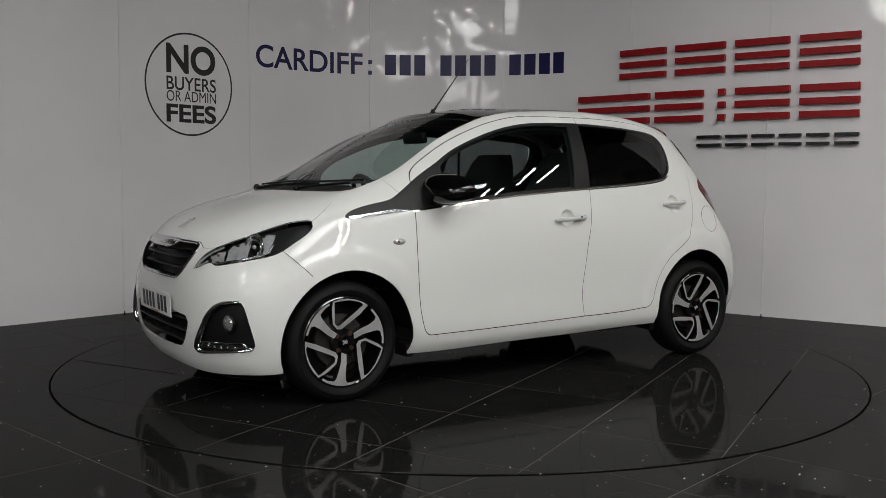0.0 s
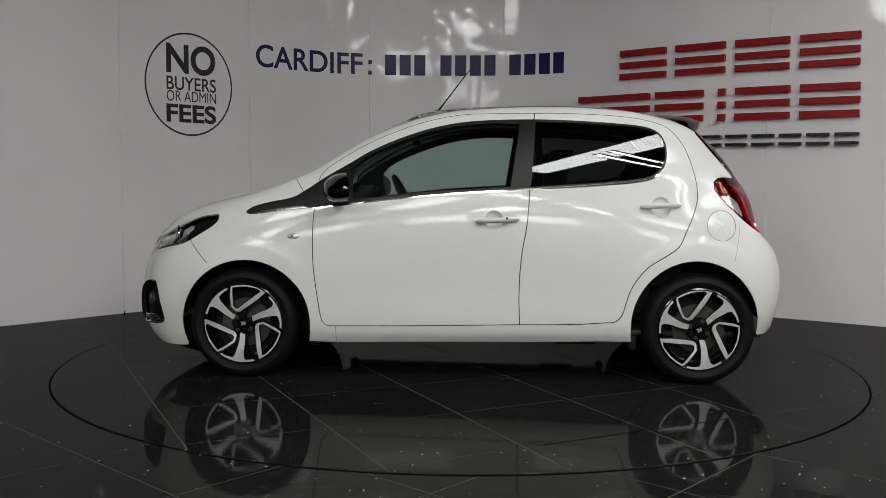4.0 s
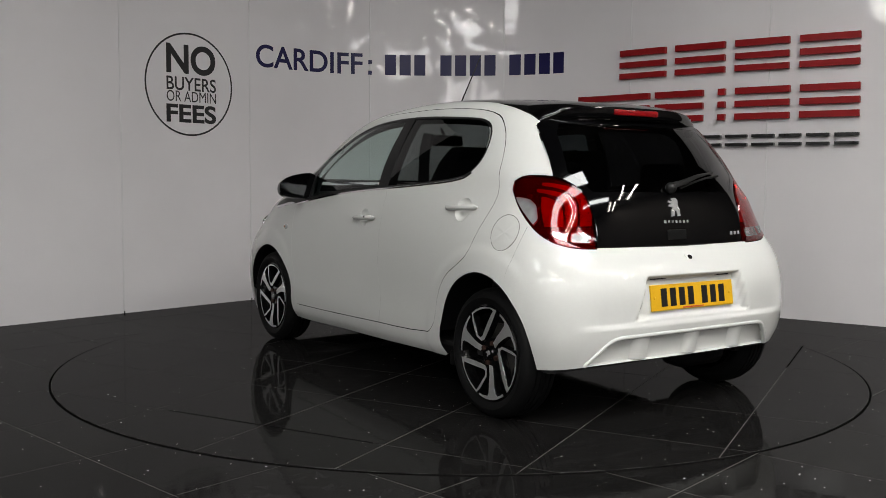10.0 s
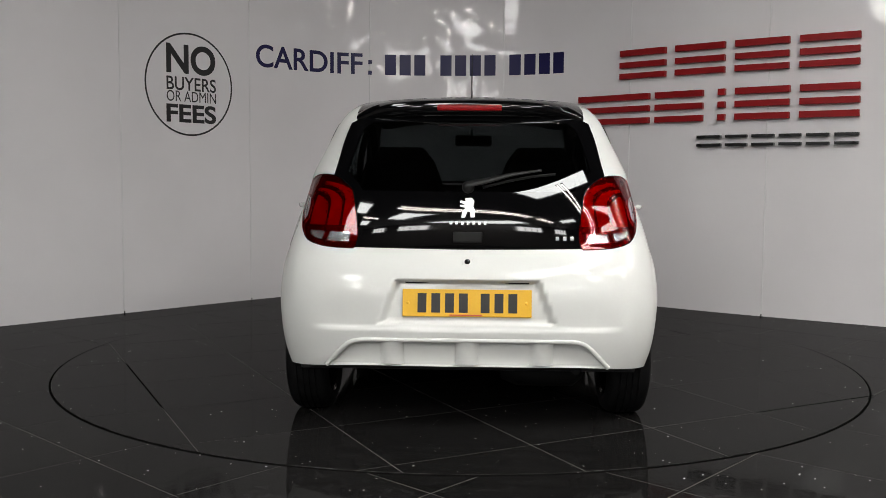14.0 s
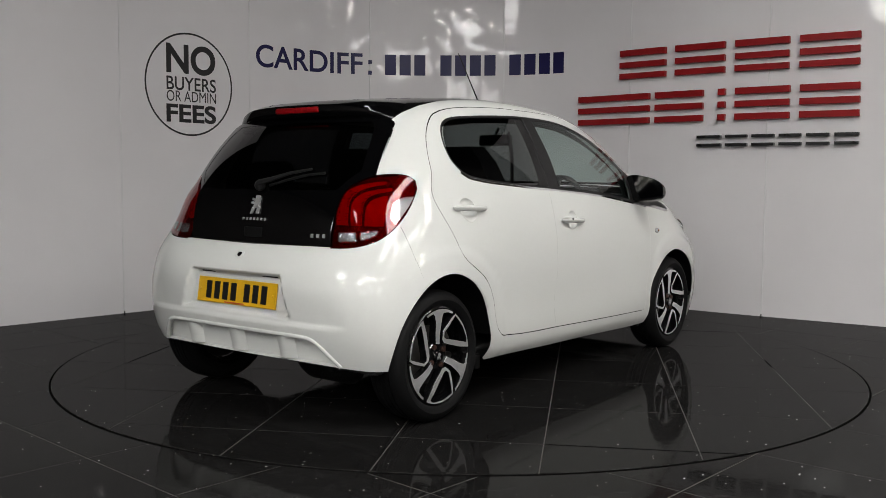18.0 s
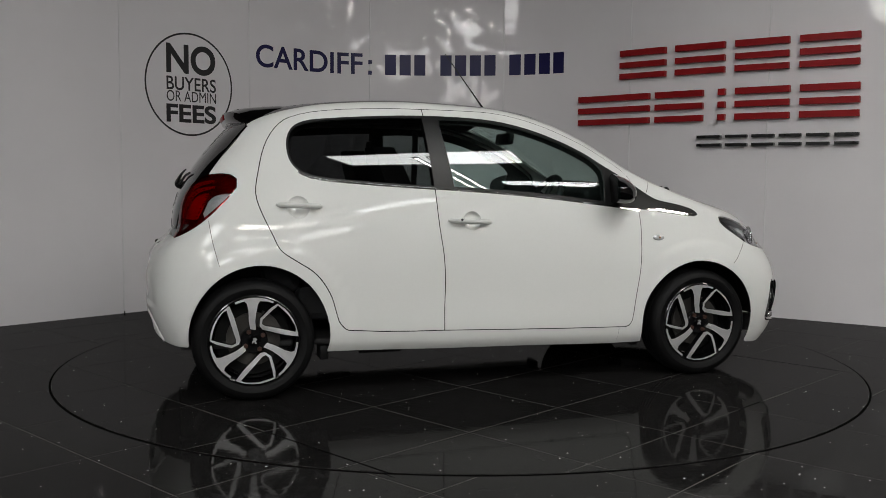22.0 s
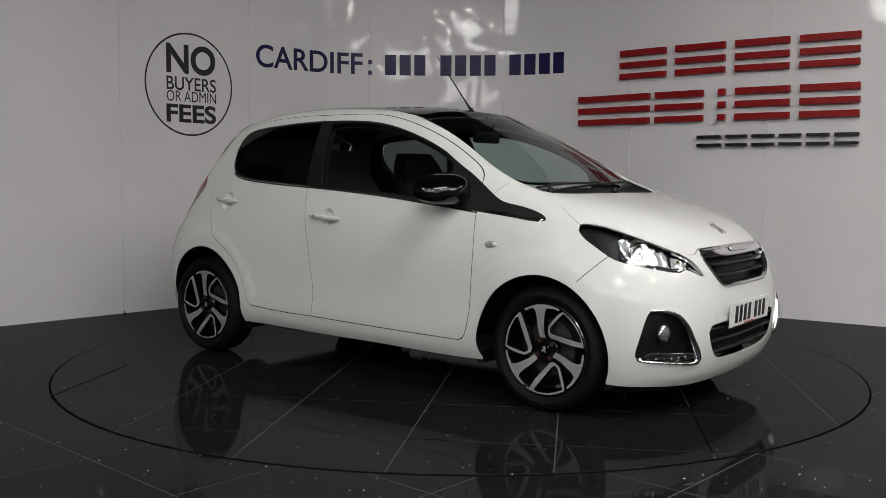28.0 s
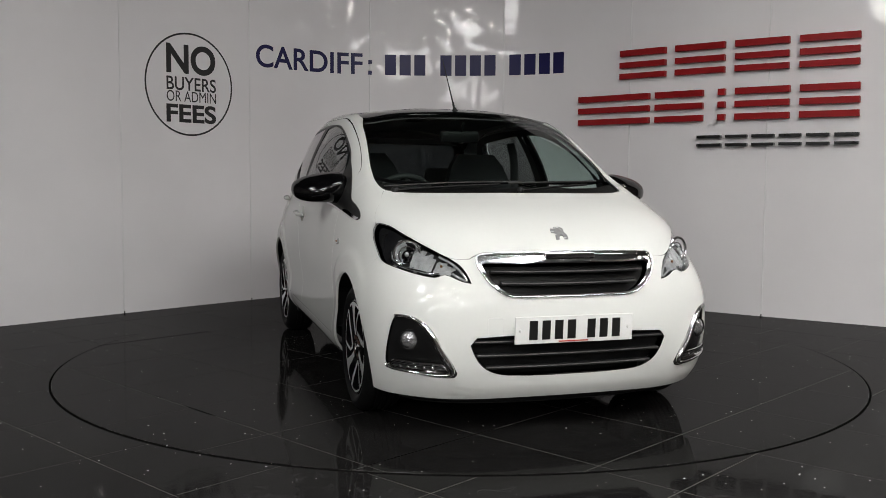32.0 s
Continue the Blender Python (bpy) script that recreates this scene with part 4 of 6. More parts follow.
# windscreen, roof, tailgate
skin.cut([(-.1, 8.02), (3.0, 8.0), (3.7, 7.9), (3.93, 8.1), (4.02, 8.6), (4.07, 9.2), (4.05, 9.7), (3.9, 10.05), (-.1, 10.08)], "uv", "screen_band", u=(0, 5))
skin.cut([(-.1, 8.1), (3.0, 8.1), (3.6, 8.12), (3.82, 8.25), (3.9, 8.65), (3.95, 9.2), (3.93, 9.7), (3.75, 9.96), (-.1, 9.98)], "uv", "screen", u=(0, 5))
skin.cut([(-.1, 10.08), (3.9, 10.05), (4.3, 10.4), (5.2, 10.9), (6.5, 11.05), (9, 11.0), (10.3, 10.85), (11.0, 10.6), (11.4, 10.3), (11.75, 9.95), (11.95, 9.7), (15.1, 9.7), (15.1, 13.1), (-.1, 13.1)], "uv", "roof")
TAIL_BLACK = [(-.01, .749), (.475, .754), (.483, .86), (.494, .960), (.53, 1.02), (.577, 1.054), (.562, 1.12), (.548, 1.20), (.525, 1.285), (.45, 1.312), (-.01, 1.318)]
skin.cut(TAIL_BLACK, "end", "tail_black", u=(11.3, 15), v=(4, 10.6), only=("shell", "roof"))
skin.cut([(-.01, .985), (.44, .988), (.475, 1.03), (.515, 1.07), (.47, 1.24), (.43, 1.285), (-.01, 1.292)], "end", "rear_window", u=(11.3, 15), v=(4, 10.6), only=("tail_black",))
# lamps
TAIL_LAMP = [(-.541, .995), (-.551, 1.031), (-.603, 1.051), (-.696, 1.056), (-.810, 1.047), (-.894, 1.021), (-.961, .986), (-1.007, .924), (-1.035, .848), (-1.051, .753), (-.958, .757), (-.884, .766), (-.788, .788), (-.693, .832), (-.595, .914)]
skin.cut(offset(TAIL_LAMP, .004), "tail", "tail_gap", u=(10, 14.5), v=(4, 9.5))
skin.cut(TAIL_LAMP, "tail", "tail_lamp", u=(10, 14.5), v=(4, 9.5))
skin.cut([(-.557, .967), (-.649, .958), (-.695, .930), (-.709, .876), (-.683, .850), (-.626, .895), (-.592, .925)], "tail", "tail_clear", u=(10, 14.5), v=(4, 9.5), only=("tail_lamp",))
skin.cut([(-.777, .825), (-1.010, .818), (-1.014, .776), (-.906, .782), (-.815, .800)], "tail", "tail_reverse", u=(10, 14.5), v=(4, 9.5), only=("tail_lamp",))
HEAD_LAMP = [(-.590, .819), (-.598, .838), (-.623, .846), (-.724, .838), (-.83, .814), (-.943, .785), (-1.137, .734), (-1.246, .699), (-1.302, .664), (-1.338, .627), (-1.295, .634), (-1.201, .659), (-1.150, .648), (-1.042, .658), (-.903, .677), (-.76, .702), (-.67, .751), (-.61, .790)]
skin.cut(offset(HEAD_LAMP, .003), "nose", "head_gap", u=(0, 5.5), v=(3, 8))
skin.cut(HEAD_LAMP, "nose", "head_lamp", u=(0, 5.5), v=(3, 8))
# bonnet
BONNET = [(-.1, 4.97), (.45, 4.97), (1.0, 4.84), (1.27, 4.77), (1.5, 4.45), (1.75, 4.42), (1.98, 4.56), (2.58, 5.04), (2.97, 5.34), (3.4, 5.64), (3.97, 5.62), (4.12, 5.47), (4.12, 6.0), (4.06, 6.5), (3.9, 6.95), (3.66, 7.3), (3.4, 7.45), (3.0, 7.47), (-.1, 7.49)]
skin.cut(BONNET, "uv", "bonnet_gap", u=(0, 5), only=("shell",))
skin.cut(offset(BONNET, -.028), "uv", "bonnet", u=(0, 5), only=("bonnet_gap",))
skin.cut([(-.1, 7.47), (3.0, 7.45), (3.4, 7.43), (3.72, 7.55), (3.9, 7.85), (3.94, 8.1), (3.0, 8.05), (-.1, 8.05)], "uv", "cowl", u=(0, 5), only=("bonnet", "bonnet_gap", "shell"))
skin.cut([(.917, 1.040), (.862, .972), (.859, .974), (.914, 1.042)], "side", "pillar_seam", u=(3, 6.5), v=(5, 9), only=("shell",))
# grilles
UPPER_GRILLE = [(-.01, .742), (.135, .742), (.36, .737), (.39, .724), (.393, .70), (.388, .683), (.365, .643), (.325, .600), (.27, .573), (.15, .568), (-.01, .567)]
skin.cut(UPPER_GRILLE, "end", "grille_frame", u=(0, 3), v=(2, 6))
skin.cut([(-.01, .703), (.15, .704), (.362, .708), (.376, .695), (.372, .682), (.350, .645), (.314, .606), (.264, .581), (.15, .576), (-.01, .575)], "end", "grille_hole", u=(0, 3), v=(2, 6))
LOWER_GRILLE = [(-.01, .418), (.26, .416), (.41, .411), (.437, .382), (.402, .31), (.352, .268), (.27, .248), (-.01, .243)]
skin.cut(LOWER_GRILLE, "end", "lower_hole", u=(0, 3.2), v=(0, 4))
FOG = [(-.945, .498), (-1.033, .498), (-1.118, .478), (-1.180, .435), (-1.229, .369), (-1.272, .314), (-1.294, .269), (-1.274, .252), (-1.191, .254), (-1.036, .266), (-.884, .276), (-.853, .297), (-.859, .331), (-.887, .408), (-.915, .470)]
skin.cut(FOG, "nose", "fog_chrome", u=(1, 5), v=(0.5, 4))
skin.cut([(-.90, .505), (-.955, .490), (-1.021, .488), (-1.106, .466), (-1.161, .421), (-1.210, .363), (-1.245, .314), (-1.262, .280), (-1.24, .266), (-1.19, .266), (-1.036, .277), (-.885, .285), (-.83, .285), (-.83, .400)], "nose", "fog_bezel", u=(1, 5), v=(0.5, 4), only=("fog_chrome",))
# bumper seams, plate recess
skin.cut([(.6825, .284), (.680, .284), (.682, .2), (.6845, .2)], "side", "sill_seam", u=SIDE_U, v=(0, 2.2), only=("shell",))
skin.cut([(1.462, .722), (1.346, .603), (1.349, .600), (1.465, .719)], "side", "front_seam", u=(2.5, 6), v=(2, 6), only=("shell",))
skin.cut([(-1.371, .842), (-1.355, .743), (-1.328, .635), (-1.325, .635), (-1.352, .743), (-1.368, .842)], "side", "rear_seam", u=(9, 13), v=(2, 7), only=("shell",))

DIFFUSER = [(-.01, .392), (.25, .391), (.422, .388), (.455, .383), (.483, .370), (.53, .325), (.577, .272), (.577, .2), (-.01, .2)]
skin.cut(DIFFUSER, "end", "diffuser", u=(11.5, 15), v=(0, 4), only=("shell",))
for cx, cz, r in ((-.125, .837, .046), (-.964, .903, .052)):
    skin.cut(arc(cx, cz, r, 0, 345, 23), "side", "dish_hole", u=SIDE_U, v=(4, 8))


def even_glass(tags, axis, basis, slope):
    """An evenly curved sheet through regions of the skin: depth along one axis as a low polynomial of the other two."""
    V = np.array([skin.v[i] for f, t in zip(skin.f, skin.tag) if t in tags for i in f])
    a, b = V[:, 0 if axis == 1 else 1], V[:, 2]
    k = np.linalg.lstsq(np.stack(basis(a, b), 1), V[:, axis], rcond=None)[0]

    def ease(p):
        a, b = (p.x if axis == 1 else p.y), p.z
        da, db = slope(k, a, b)
        d = float(sum(x * y for x, y in zip(k, basis(np.float64(a), np.float64(b)))))
        if axis == 1:
            return Vector((a, d, b)), Vector((-da, 1, -db)).normalized()
        n = Vector((1, -da, -db)).normalized()
        return Vector((d, a, b)), n if p.x > 0 else -n
    return ease


EASE_SIDE = even_glass(("front_glass", "rear_glass"), 1, lambda a, b: [a * 0 + 1, a, b, a * a, a * b, b * b, a ** 3],
                       lambda k, a, b: (k[1] + 2 * k[3] * a + k[4] * b + 3 * k[6] * a * a, k[2] + k[4] * a + 2 * k[5] * b))
ENDS = (lambda a, b: [a * 0 + 1, b, b * b, a * a, a * a * b, a ** 4], lambda k, a, b: (2 * k[3] * a + 2 * k[4] * a * b + 4 * k[5] * a ** 3, k[1] + 2 * k[2] * b + k[4] * a * a))
EASE_TAIL = even_glass(("tail_black", "rear_window"), 0, *ENDS)
EASE_SCREEN = even_glass(("screen", "screen_band"), 0, *ENDS)


# the seal of a front door is in two strips, above and below the window's corner
for k, t in enumerate(skin.tag):
    if t in ("front_door_gap", "rear_door_gap"):
        x, z = sum(skin.v[i][0] for i in skin.f[k]) / len(skin.f[k]), sum(skin.v[i][2] for i in skin.f[k]) / len(skin.f[k])
        if t == "front_door_gap" or (x > -.34 and .31 < z < 1.38):
            skin.tag[k] = "front_gap_low" if z < .97 else "front_gap_high"
SEALS = ("front_gap_low", "front_gap_high", "rear_door_gap")
shell = skin.mesh("shell", "both", name="body_shell", material=PAINT, parent=car, thick=0.012)
for sd, word in (("left", "left"), ("right", "right")):
    for nm in ("front_door", "rear_door"):
        d = skin.mesh(nm, sd, name=nm, material=PAINT, parent=car, thick=0.02)
        g = "front_glass" if nm == "front_door" else "rear_glass"
        skin.mesh(g, sd, push=0.004, ease=EASE_SIDE, name="window_glass", material=GLASS if nm == "front_door" else PRIVACY, parent=d, label="clear glass" if nm == "front_door" else "dark tinted glass")
    skin.mesh("window_trim", sd, push=0.001, name="window_trim", material=SATIN, parent=car, label="satin black window surround", thick=0.012)
    skin.mesh("waist_chrome", sd, push=-0.001, name="waist_strip", material=CHROME, parent=car, label="thin chrome strip", thick=0.006)
    skin.mesh("wing_chrome", sd, push=-0.003, name="wing_strip", material=CHROME, parent=car, label="chrome wing strip", thick=0.006)
    for nm in SEALS:
        skin.mesh(nm, sd, push=0.0025, name="door_seal", material=GAP, parent=car)
for sd in ("left", "right"):
    skin.mesh("head_gap", sd, push=0.004, name="lamp_seal", material=GAP, parent=car)
    skin.mesh("tail_gap", sd, push=0.004, name="lamp_seal", material=GAP, parent=car)
for sd in ("left", "right"):
    for nm in ("pillar_seam", "front_seam", "rear_seam", "sill_seam"):
        skin.mesh(nm, sd, push=0.003, name="panel_seam", material=GAP, parent=car)
skin.mesh("bonnet_gap", "both", push=0.004, name="bonnet_seal", material=GAP, parent=car)
skin.mesh("screen", "both", push=0.002, ease=EASE_SCREEN, name="windscreen", material=SCREEN, parent=car, label="clear windscreen glass")
skin.mesh("screen_band", "both", push=0.002, ease=EASE_SCREEN, name="screen_surround", material=GLOSS_BLACK, parent=car, label="black windscreen border")
skin.mesh("roof", "both", push=0.0, name="roof", material=ROOF_BLACK, parent=car, label="glossy black roof", thick=0.01)
skin.mesh("bonnet", "both", name="bonnet", material=PAINT, parent=car, thick=0.012)
skin.mesh("cowl", "both", push=0.02, name="cowl", material=PLASTIC, parent=car, label="black plastic scuttle")
gate = skin.mesh("tail_black", "both", ease=EASE_TAIL, name="tailgate", material=GLOSS_BLACK, parent=car, label="glossy black glass tailgate", thick=0.008)
skin.mesh("rear_window", "both", push=0.001, ease=EASE_TAIL, name="rear_window", material=REAR_GLASS, parent=gate, label="dark tinted glass")

# ---------------------------------------------------------------- places on the skin
FLAT = SKIN.reshape(-1, 3)
FLATN = NORM.reshape(-1, 3)
COLU = np.tile(np.arange(SKIN.shape[1]) / NU, SKIN.shape[0])
ROWV = np.repeat(np.arange(SKIN.shape[0]) / NV, SKIN.shape[1])


def spot(view, a, b, out=0.0, u=(0, 15), v=(0, 13)):
    """The place on the left half that shows at (a, b) in a view, and its normal; out metres proud of the skin."""
    P = {"side": FLAT[:, [0, 2]], "end": FLAT[:, [1, 2]], "nose": np.stack([FLAT[:, 1] - FLAT[:, 0], FLAT[:, 2]], 1), "tail": np.stack([FLAT[:, 0] + FLAT[:, 1], FLAT[:, 2]], 1), "top": FLAT[:, [0, 1]]}[view]
    far = (P[:, 0] - a) ** 2 + (P[:, 1] - b) ** 2 + 1e3 * ((COLU < u[0]) | (COLU > u[1]) | (ROWV < v[0]) | (ROWV > v[1]))
    k = int(far.argmin())
    p, n = Vector(FLAT[k]), Vector(FLATN[k]).normalized()
    da, db = a - P[k, 0], b - P[k, 1]
    if view == "side":
        q = Vector((a, p.y - (n.x * da + n.z * db) / n.y, b))
    elif view == "end":
        q = Vector((p.x - (n.y * da + n.z * db) / n.x, a, b))
    elif view == "top":
        q = Vector((a, b, p.z - (n.x * da + n.y * db) / n.z))
    else:
        t = Vector((-1, 1, 0) if view == "nose" else (1, 1, 0)) * (da / 2) + Vector((0, 0, db))
        w = Vector((1, 1, 0) if view == "nose" else (-1, 1, 0))
        q = p + t - w * (t.dot(n) / w.dot(n))
    return q + n * out, n


def flip(bm):
    """The same piece for the other flank."""
    bmesh.ops.scale(bm, vec=(1, -1, 1), verts=bm.verts)
    bmesh.ops.reverse_faces(bm, faces=bm.faces)


def both_sides(name, build, material, label="", parent=None, smooth=True):
    made = []
    for sgn in (1, -1):
        bm = bmesh.new()
        build(bm)
        if sgn < 0:
            flip(bm)
        made.append(part(name, bm, material, parent or car, label))
        if smooth:
            auto_smooth(made[-1], 40)
    return made


def facing(p, n, up=(0, 0, 1)):
    """A pose at p whose y axis looks along n and whose z axis leans up."""
    n = Vector(n).normalized()
    z = (Vector(up) - n * Vector(up).dot(n)).normalized()
    x = n.cross(z)
    return Matrix.Translation(p) @ Matrix((x, n, z)).transposed().to_4x4()


# ---------------------------------------------------------------- wheels
RIM = 0.206


def turned(pts, degrees):
    c, s = math.cos(radians(degrees)), math.sin(radians(degrees))
    return [(x * c - z * s, x * s + z * c) for x, z in pts]


def spoke_mesh(outer, inner, name):
    """A spoke with a machined face and black flanks; inner, when given, is the outline of its hole."""
    bm = bmesh.new()
    k = RIM / 219.0
    f0, f1, dish = -0.004, 0.030, 0.012
    place = lambda p, y: bm.verts.new((p[0] * k, y + dish * max(0, 1 - math.hypot(*p) / 150), p[1] * k))

    def shrink(o, d):
        return offset(o, d)
    oo, oi = outer, shrink(outer, -1.6)
    rows = [[place(p, f1) for p in oo], [place(p, f0 + 0.002) for p in oo], [place(p, f0) for p in oi]]
    faces = []
    for A, B in zip(rows, rows[1:]):
        faces += [(A[i], A[(i + 1) % len(A)], B[(i + 1) % len(A)], B[i], 1) for i in range(len(A))]
    if inner:
        io, ii = inner, shrink(inner, 1.6)
        rin = [[place(p, f1) for p in io], [place(p, f0 + 0.002) for p in io], [place(p, f0) for p in ii]]
        for A, B in zip(rin, rin[1:]):
            faces += [(A[i], B[i], B[(i + 1) % len(A)], A[(i + 1) % len(A)], 1) for i in range(len(A))]
        n = len(inner)
        faces += [(rows[2][i], rows[2][(i + 1) % n], rin[2][(i + 1) % n], rin[2][i], 0) for i in range(n)]
    for *q, m in faces:
        bm.faces.new(q).material_index = m
    if not inner:
        fill = bmesh.ops.triangle_fill(bm, use_beauty=True, edges=[bm.edges.get((rows[2][i], rows[2][(i + 1) % len(oi)])) for i in range(len(oi))])
        for g in fill["geom"]:
            if isinstance(g, bmesh.types.BMFace):
                g.material_index = 0
    bmesh.ops.recalc_face_normals(bm, faces=bm.faces)
    me = bpy.data.meshes.new(name)
    bm.to_mesh(me), bm.free()
    me.materials.append(MACHINED), me.materials.append(ALLOY_BLACK)
    return me


def polar(r, a):
    return (r * math.cos(radians(a)), r * math.sin(radians(a)))


BLADE = [polar(217, a) for a in (121, 114, 106, 98, 90, 82, 74, 67)] + [polar(204, 67.5), polar(203, 76), (14, 196), (6, 180), (1, 140), (-1, 100), (6, 52), (-26, 56), (-36, 100), (-41, 150), (-50, 182), (-62, 192), polar(203, 114), polar(203, 120)]
LOOP_OUT = [polar(217, a) for a in (62, 52, 42, 32, 22, 14, 7.5)] + [(150, 33), (95, 43), (34, 56), (18, 74), (19, 112), (45, 143), (72, 172)]
LOOP_IN = [(103, 178), (131, 156), (161, 128), (180, 100), (193, 78), (197, 64), (196, 54), (150, 62), (100, 70), (46, 78), (33, 86), (34, 106), (56, 130), (80, 156)]
BLADE_MESH, LOOP_MESH = spoke_mesh(BLADE, None, "spoke"), spoke_mesh(LOOP_OUT, LOOP_IN, "spoke_loop")


def make_wheel():
    """A wheel whose face looks along -y."""
    bm = bmesh.new()
    lathe(bm, [(.208, -.004), (.213, -.001), (.213, .006), (.203, .010), (.194, .022), (.186, .06), (.180, .12), (.190, .158), (.206, .166), (.206, .160), (.186, .155), (.176, .12), (.18, .03)], 64)
    wheel = part("wheel", bm, ALLOY_BLACK, car, "black alloy wheel with machined silver spokes")
    auto_smooth(wheel, 40)
    bm = bmesh.new()
    w0, w1, R = -.004, .161, .284
    prof = [(.208, .006), (.214, -.001), (.222, -.007), (.238, -.012), (.243, -.0135), (.246, -.012), (.258, -.008), (.268, -.001), (.276, .010), (.2805, .020), (.2825, .028)]
    for a in (.040, .066, .091, .117):
        prof += [(.2840, a - .006), (.2840, a), (.2775, a + .001), (.2775, a + .006), (.2840, a + .007)]
    prof += [(.2825, .133), (.2805, .141), (.276, .150), (.262, .164), (.240, .172), (.214, .166), (.206, .16)]
    lathe(bm, prof, 96)
    auto_smooth(part("tyre", bm, RUBBER, wheel, "black rubber tyre"), 28)
    # shoulder blocks
    bm = bmesh.new()
    for k in range(64):
        m = pose(0, 0, 0, 0, 360 * k / 64, 0)
        box(bm, .2745, .2815, .008, .026, -.0095, .0095, 0.0, m @ pose(0, 0, 0, 0, 0, 14))
    tagged(part("tread_blocks", bm, RUBBER, wheel), kind="stuff")
    for a in (0, 120, 240):
        for me in (BLADE_MESH, LOOP_MESH):
            ob = new(me.name, me)
            ob.parent, ob.rotation_euler = wheel, (0, radians(-a), 0)
    bm = bmesh.new()
    lathe(bm, [(.001, .012), (.058, .012), (.062, .016), (.064, .04), (.001, .042)], 32)
    auto_smooth(part("hub", bm, ALLOY_BLACK, wheel), 40)
    bm = bmesh.new()
    lathe(bm, [(.001, .000), (.024, .000), (.0275, .003), (.029, .012)], 32)
    auto_smooth(part("centre_cap", bm, GLOSS_BLACK, wheel, "glossy black centre cap"), 40)
    bm = bmesh.new()
    plate(bm, [(-.009, -.014), (-.002, -.004), (.004, -.013), (.010, -.012), (.006, .0), (.012, .008), (.002, .015), (-.010, .011), (-.004, .004), (-.012, -.002)], -.002, .001)
    part("cap_badge", bm, SILVER, wheel, "small silver badge shape")
    for k in range(4):
        bm = bmesh.new()
        a = radians(35 + 90 * k)
        x, z = .047 * math.cos(a), .047 * math.sin(a)
        for r0, y0, y1, n in ((.0125, .002, .014, 6),):
            vs = bmesh.ops.create_cone(bm, cap_ends=True, segments=n, radius1=r0, radius2=r0 * .85, depth=y1 - y0, matrix=pose(x, (y0 + y1) / 2, z, 90))
        part("wheel_bolt", bm, RUST, wheel, "rusty wheel bolt")
    bm = bmesh.new()
    lathe(bm, [(.05, .060), (.125, .060), (.125, .078), (.05, .078)], 48, "y", True)
    auto_smooth(part("brake_disc", bm, STEEL, wheel, "grey steel brake disc"), 40)
    bm = bmesh.new()
    for a0, a1, r0, r1 in ((20, 75, .085, .135),):
        n = 8
        ring = [[bm.verts.new((r * math.cos(radians(a0 + (a1 - a0) * i / n)), y, r * math.sin(radians(a0 + (a1 - a0) * i / n)))) for r, y in ((r0, .040), (r1, .040), (r1, .10), (r0, .10))] for i in range(n + 1)]
        for A, B in zip(ring, ring[1:]):
            for j in range(4):
                bm.faces.new((A[j], A[(j + 1) % 4], B[(j + 1) % 4], B[j]))
        bm.faces.new(ring[0]), bm.faces.new(ring[-1][::-1])
    bmesh.ops.recalc_face_normals(bm, faces=bm.faces)
    part("brake_caliper", bm, STEEL, wheel)
    bm = bmesh.new()
    lathe(bm, [(.001, .10), (.175, .10)], 32)
    part("inner_shade", bm, PLASTIC, wheel)
    return wheel


wheel = make_wheel()
WZ, WY = .284, .768
wheel.matrix_basis = pose(1.17, -WY, WZ)
copy_thing(wheel, pose(-1.17, -WY, WZ, 0, 4, 0))
copy_thing(wheel, pose(1.17, WY, WZ, 0, 74, 180))
copy_thing(wheel, pose(-1.17, WY, WZ, 0, 55, 180))

# ---------------------------------------------------------------- arch liners and underside
for cx, cz, r in ((1.152, .285, .345), (-1.145, .295, .338)):
    def liner(bm, cx=cx, cz=cz, r=r):
        n = 36
        rows = []
        for rr, y in ((r + .004, 0), (r + .012, .03), (r + .015, .28), (.02, .28)):
            row = []
            for k in range(n + 1):
                c, d = math.cos(radians(6 + 168 * k / n)), math.sin(radians(6 + 168 * k / n))
                edge = spot("side", cx + (r + .01) * c, cz + (r + .01) * d, 0, (3.2, 12.4), (0, 6.5))[0].y - .008
                row.append(bm.verts.new((cx + rr * c, edge - y, cz + rr * d)))
            rows.append(row)
        for A, B in zip(rows, rows[1:]):
            for k in range(n):
                bm.faces.new((A[k], A[k + 1], B[k + 1], B[k]))
    both_sides("arch_liner", liner, PLASTIC, "black plastic arch liner")
bm = bmesh.new()
half = [(1.62, .40), (1.52, .52), (.83, .52), (.78, .70), (-.80, .70), (-.85, .50), (-1.30, .50), (-1.36, .40)]
loop = half + [(x, -y) for x, y in half[::-1]]
lo, hi = [bm.verts.new((x, y, .212)) for x, y in loop], [bm.verts.new((x, y, .25)) for x, y in loop]
bm.faces.new(lo[::-1]), bm.faces.new(hi)
for i in range(len(loop)):
    j = (i + 1) % len(loop)
    bm.faces.new((lo[i], lo[j], hi[j], hi[i]))
bmesh.ops.recalc_face_normals(bm, faces=bm.faces)
part("underbody", bm, PLASTIC, car, "black underbody")
bm = bmesh.new()
pts = [(1.45, .63), (1.56, .565), (1.65, .43), (1.695, .22), (1.705, 0)]
pts = smooth_line([(*p, 0) for p in pts], 6)
pts = pts + [Vector((p.x, -p.y, 0)) for p in pts[-2::-1]]
a = [[bm.verts.new((p.x - dx, p.y, z)) for dx, z in ((0, .18), (.012, .118), (.05, .105), (.07, .18))] for p in pts]
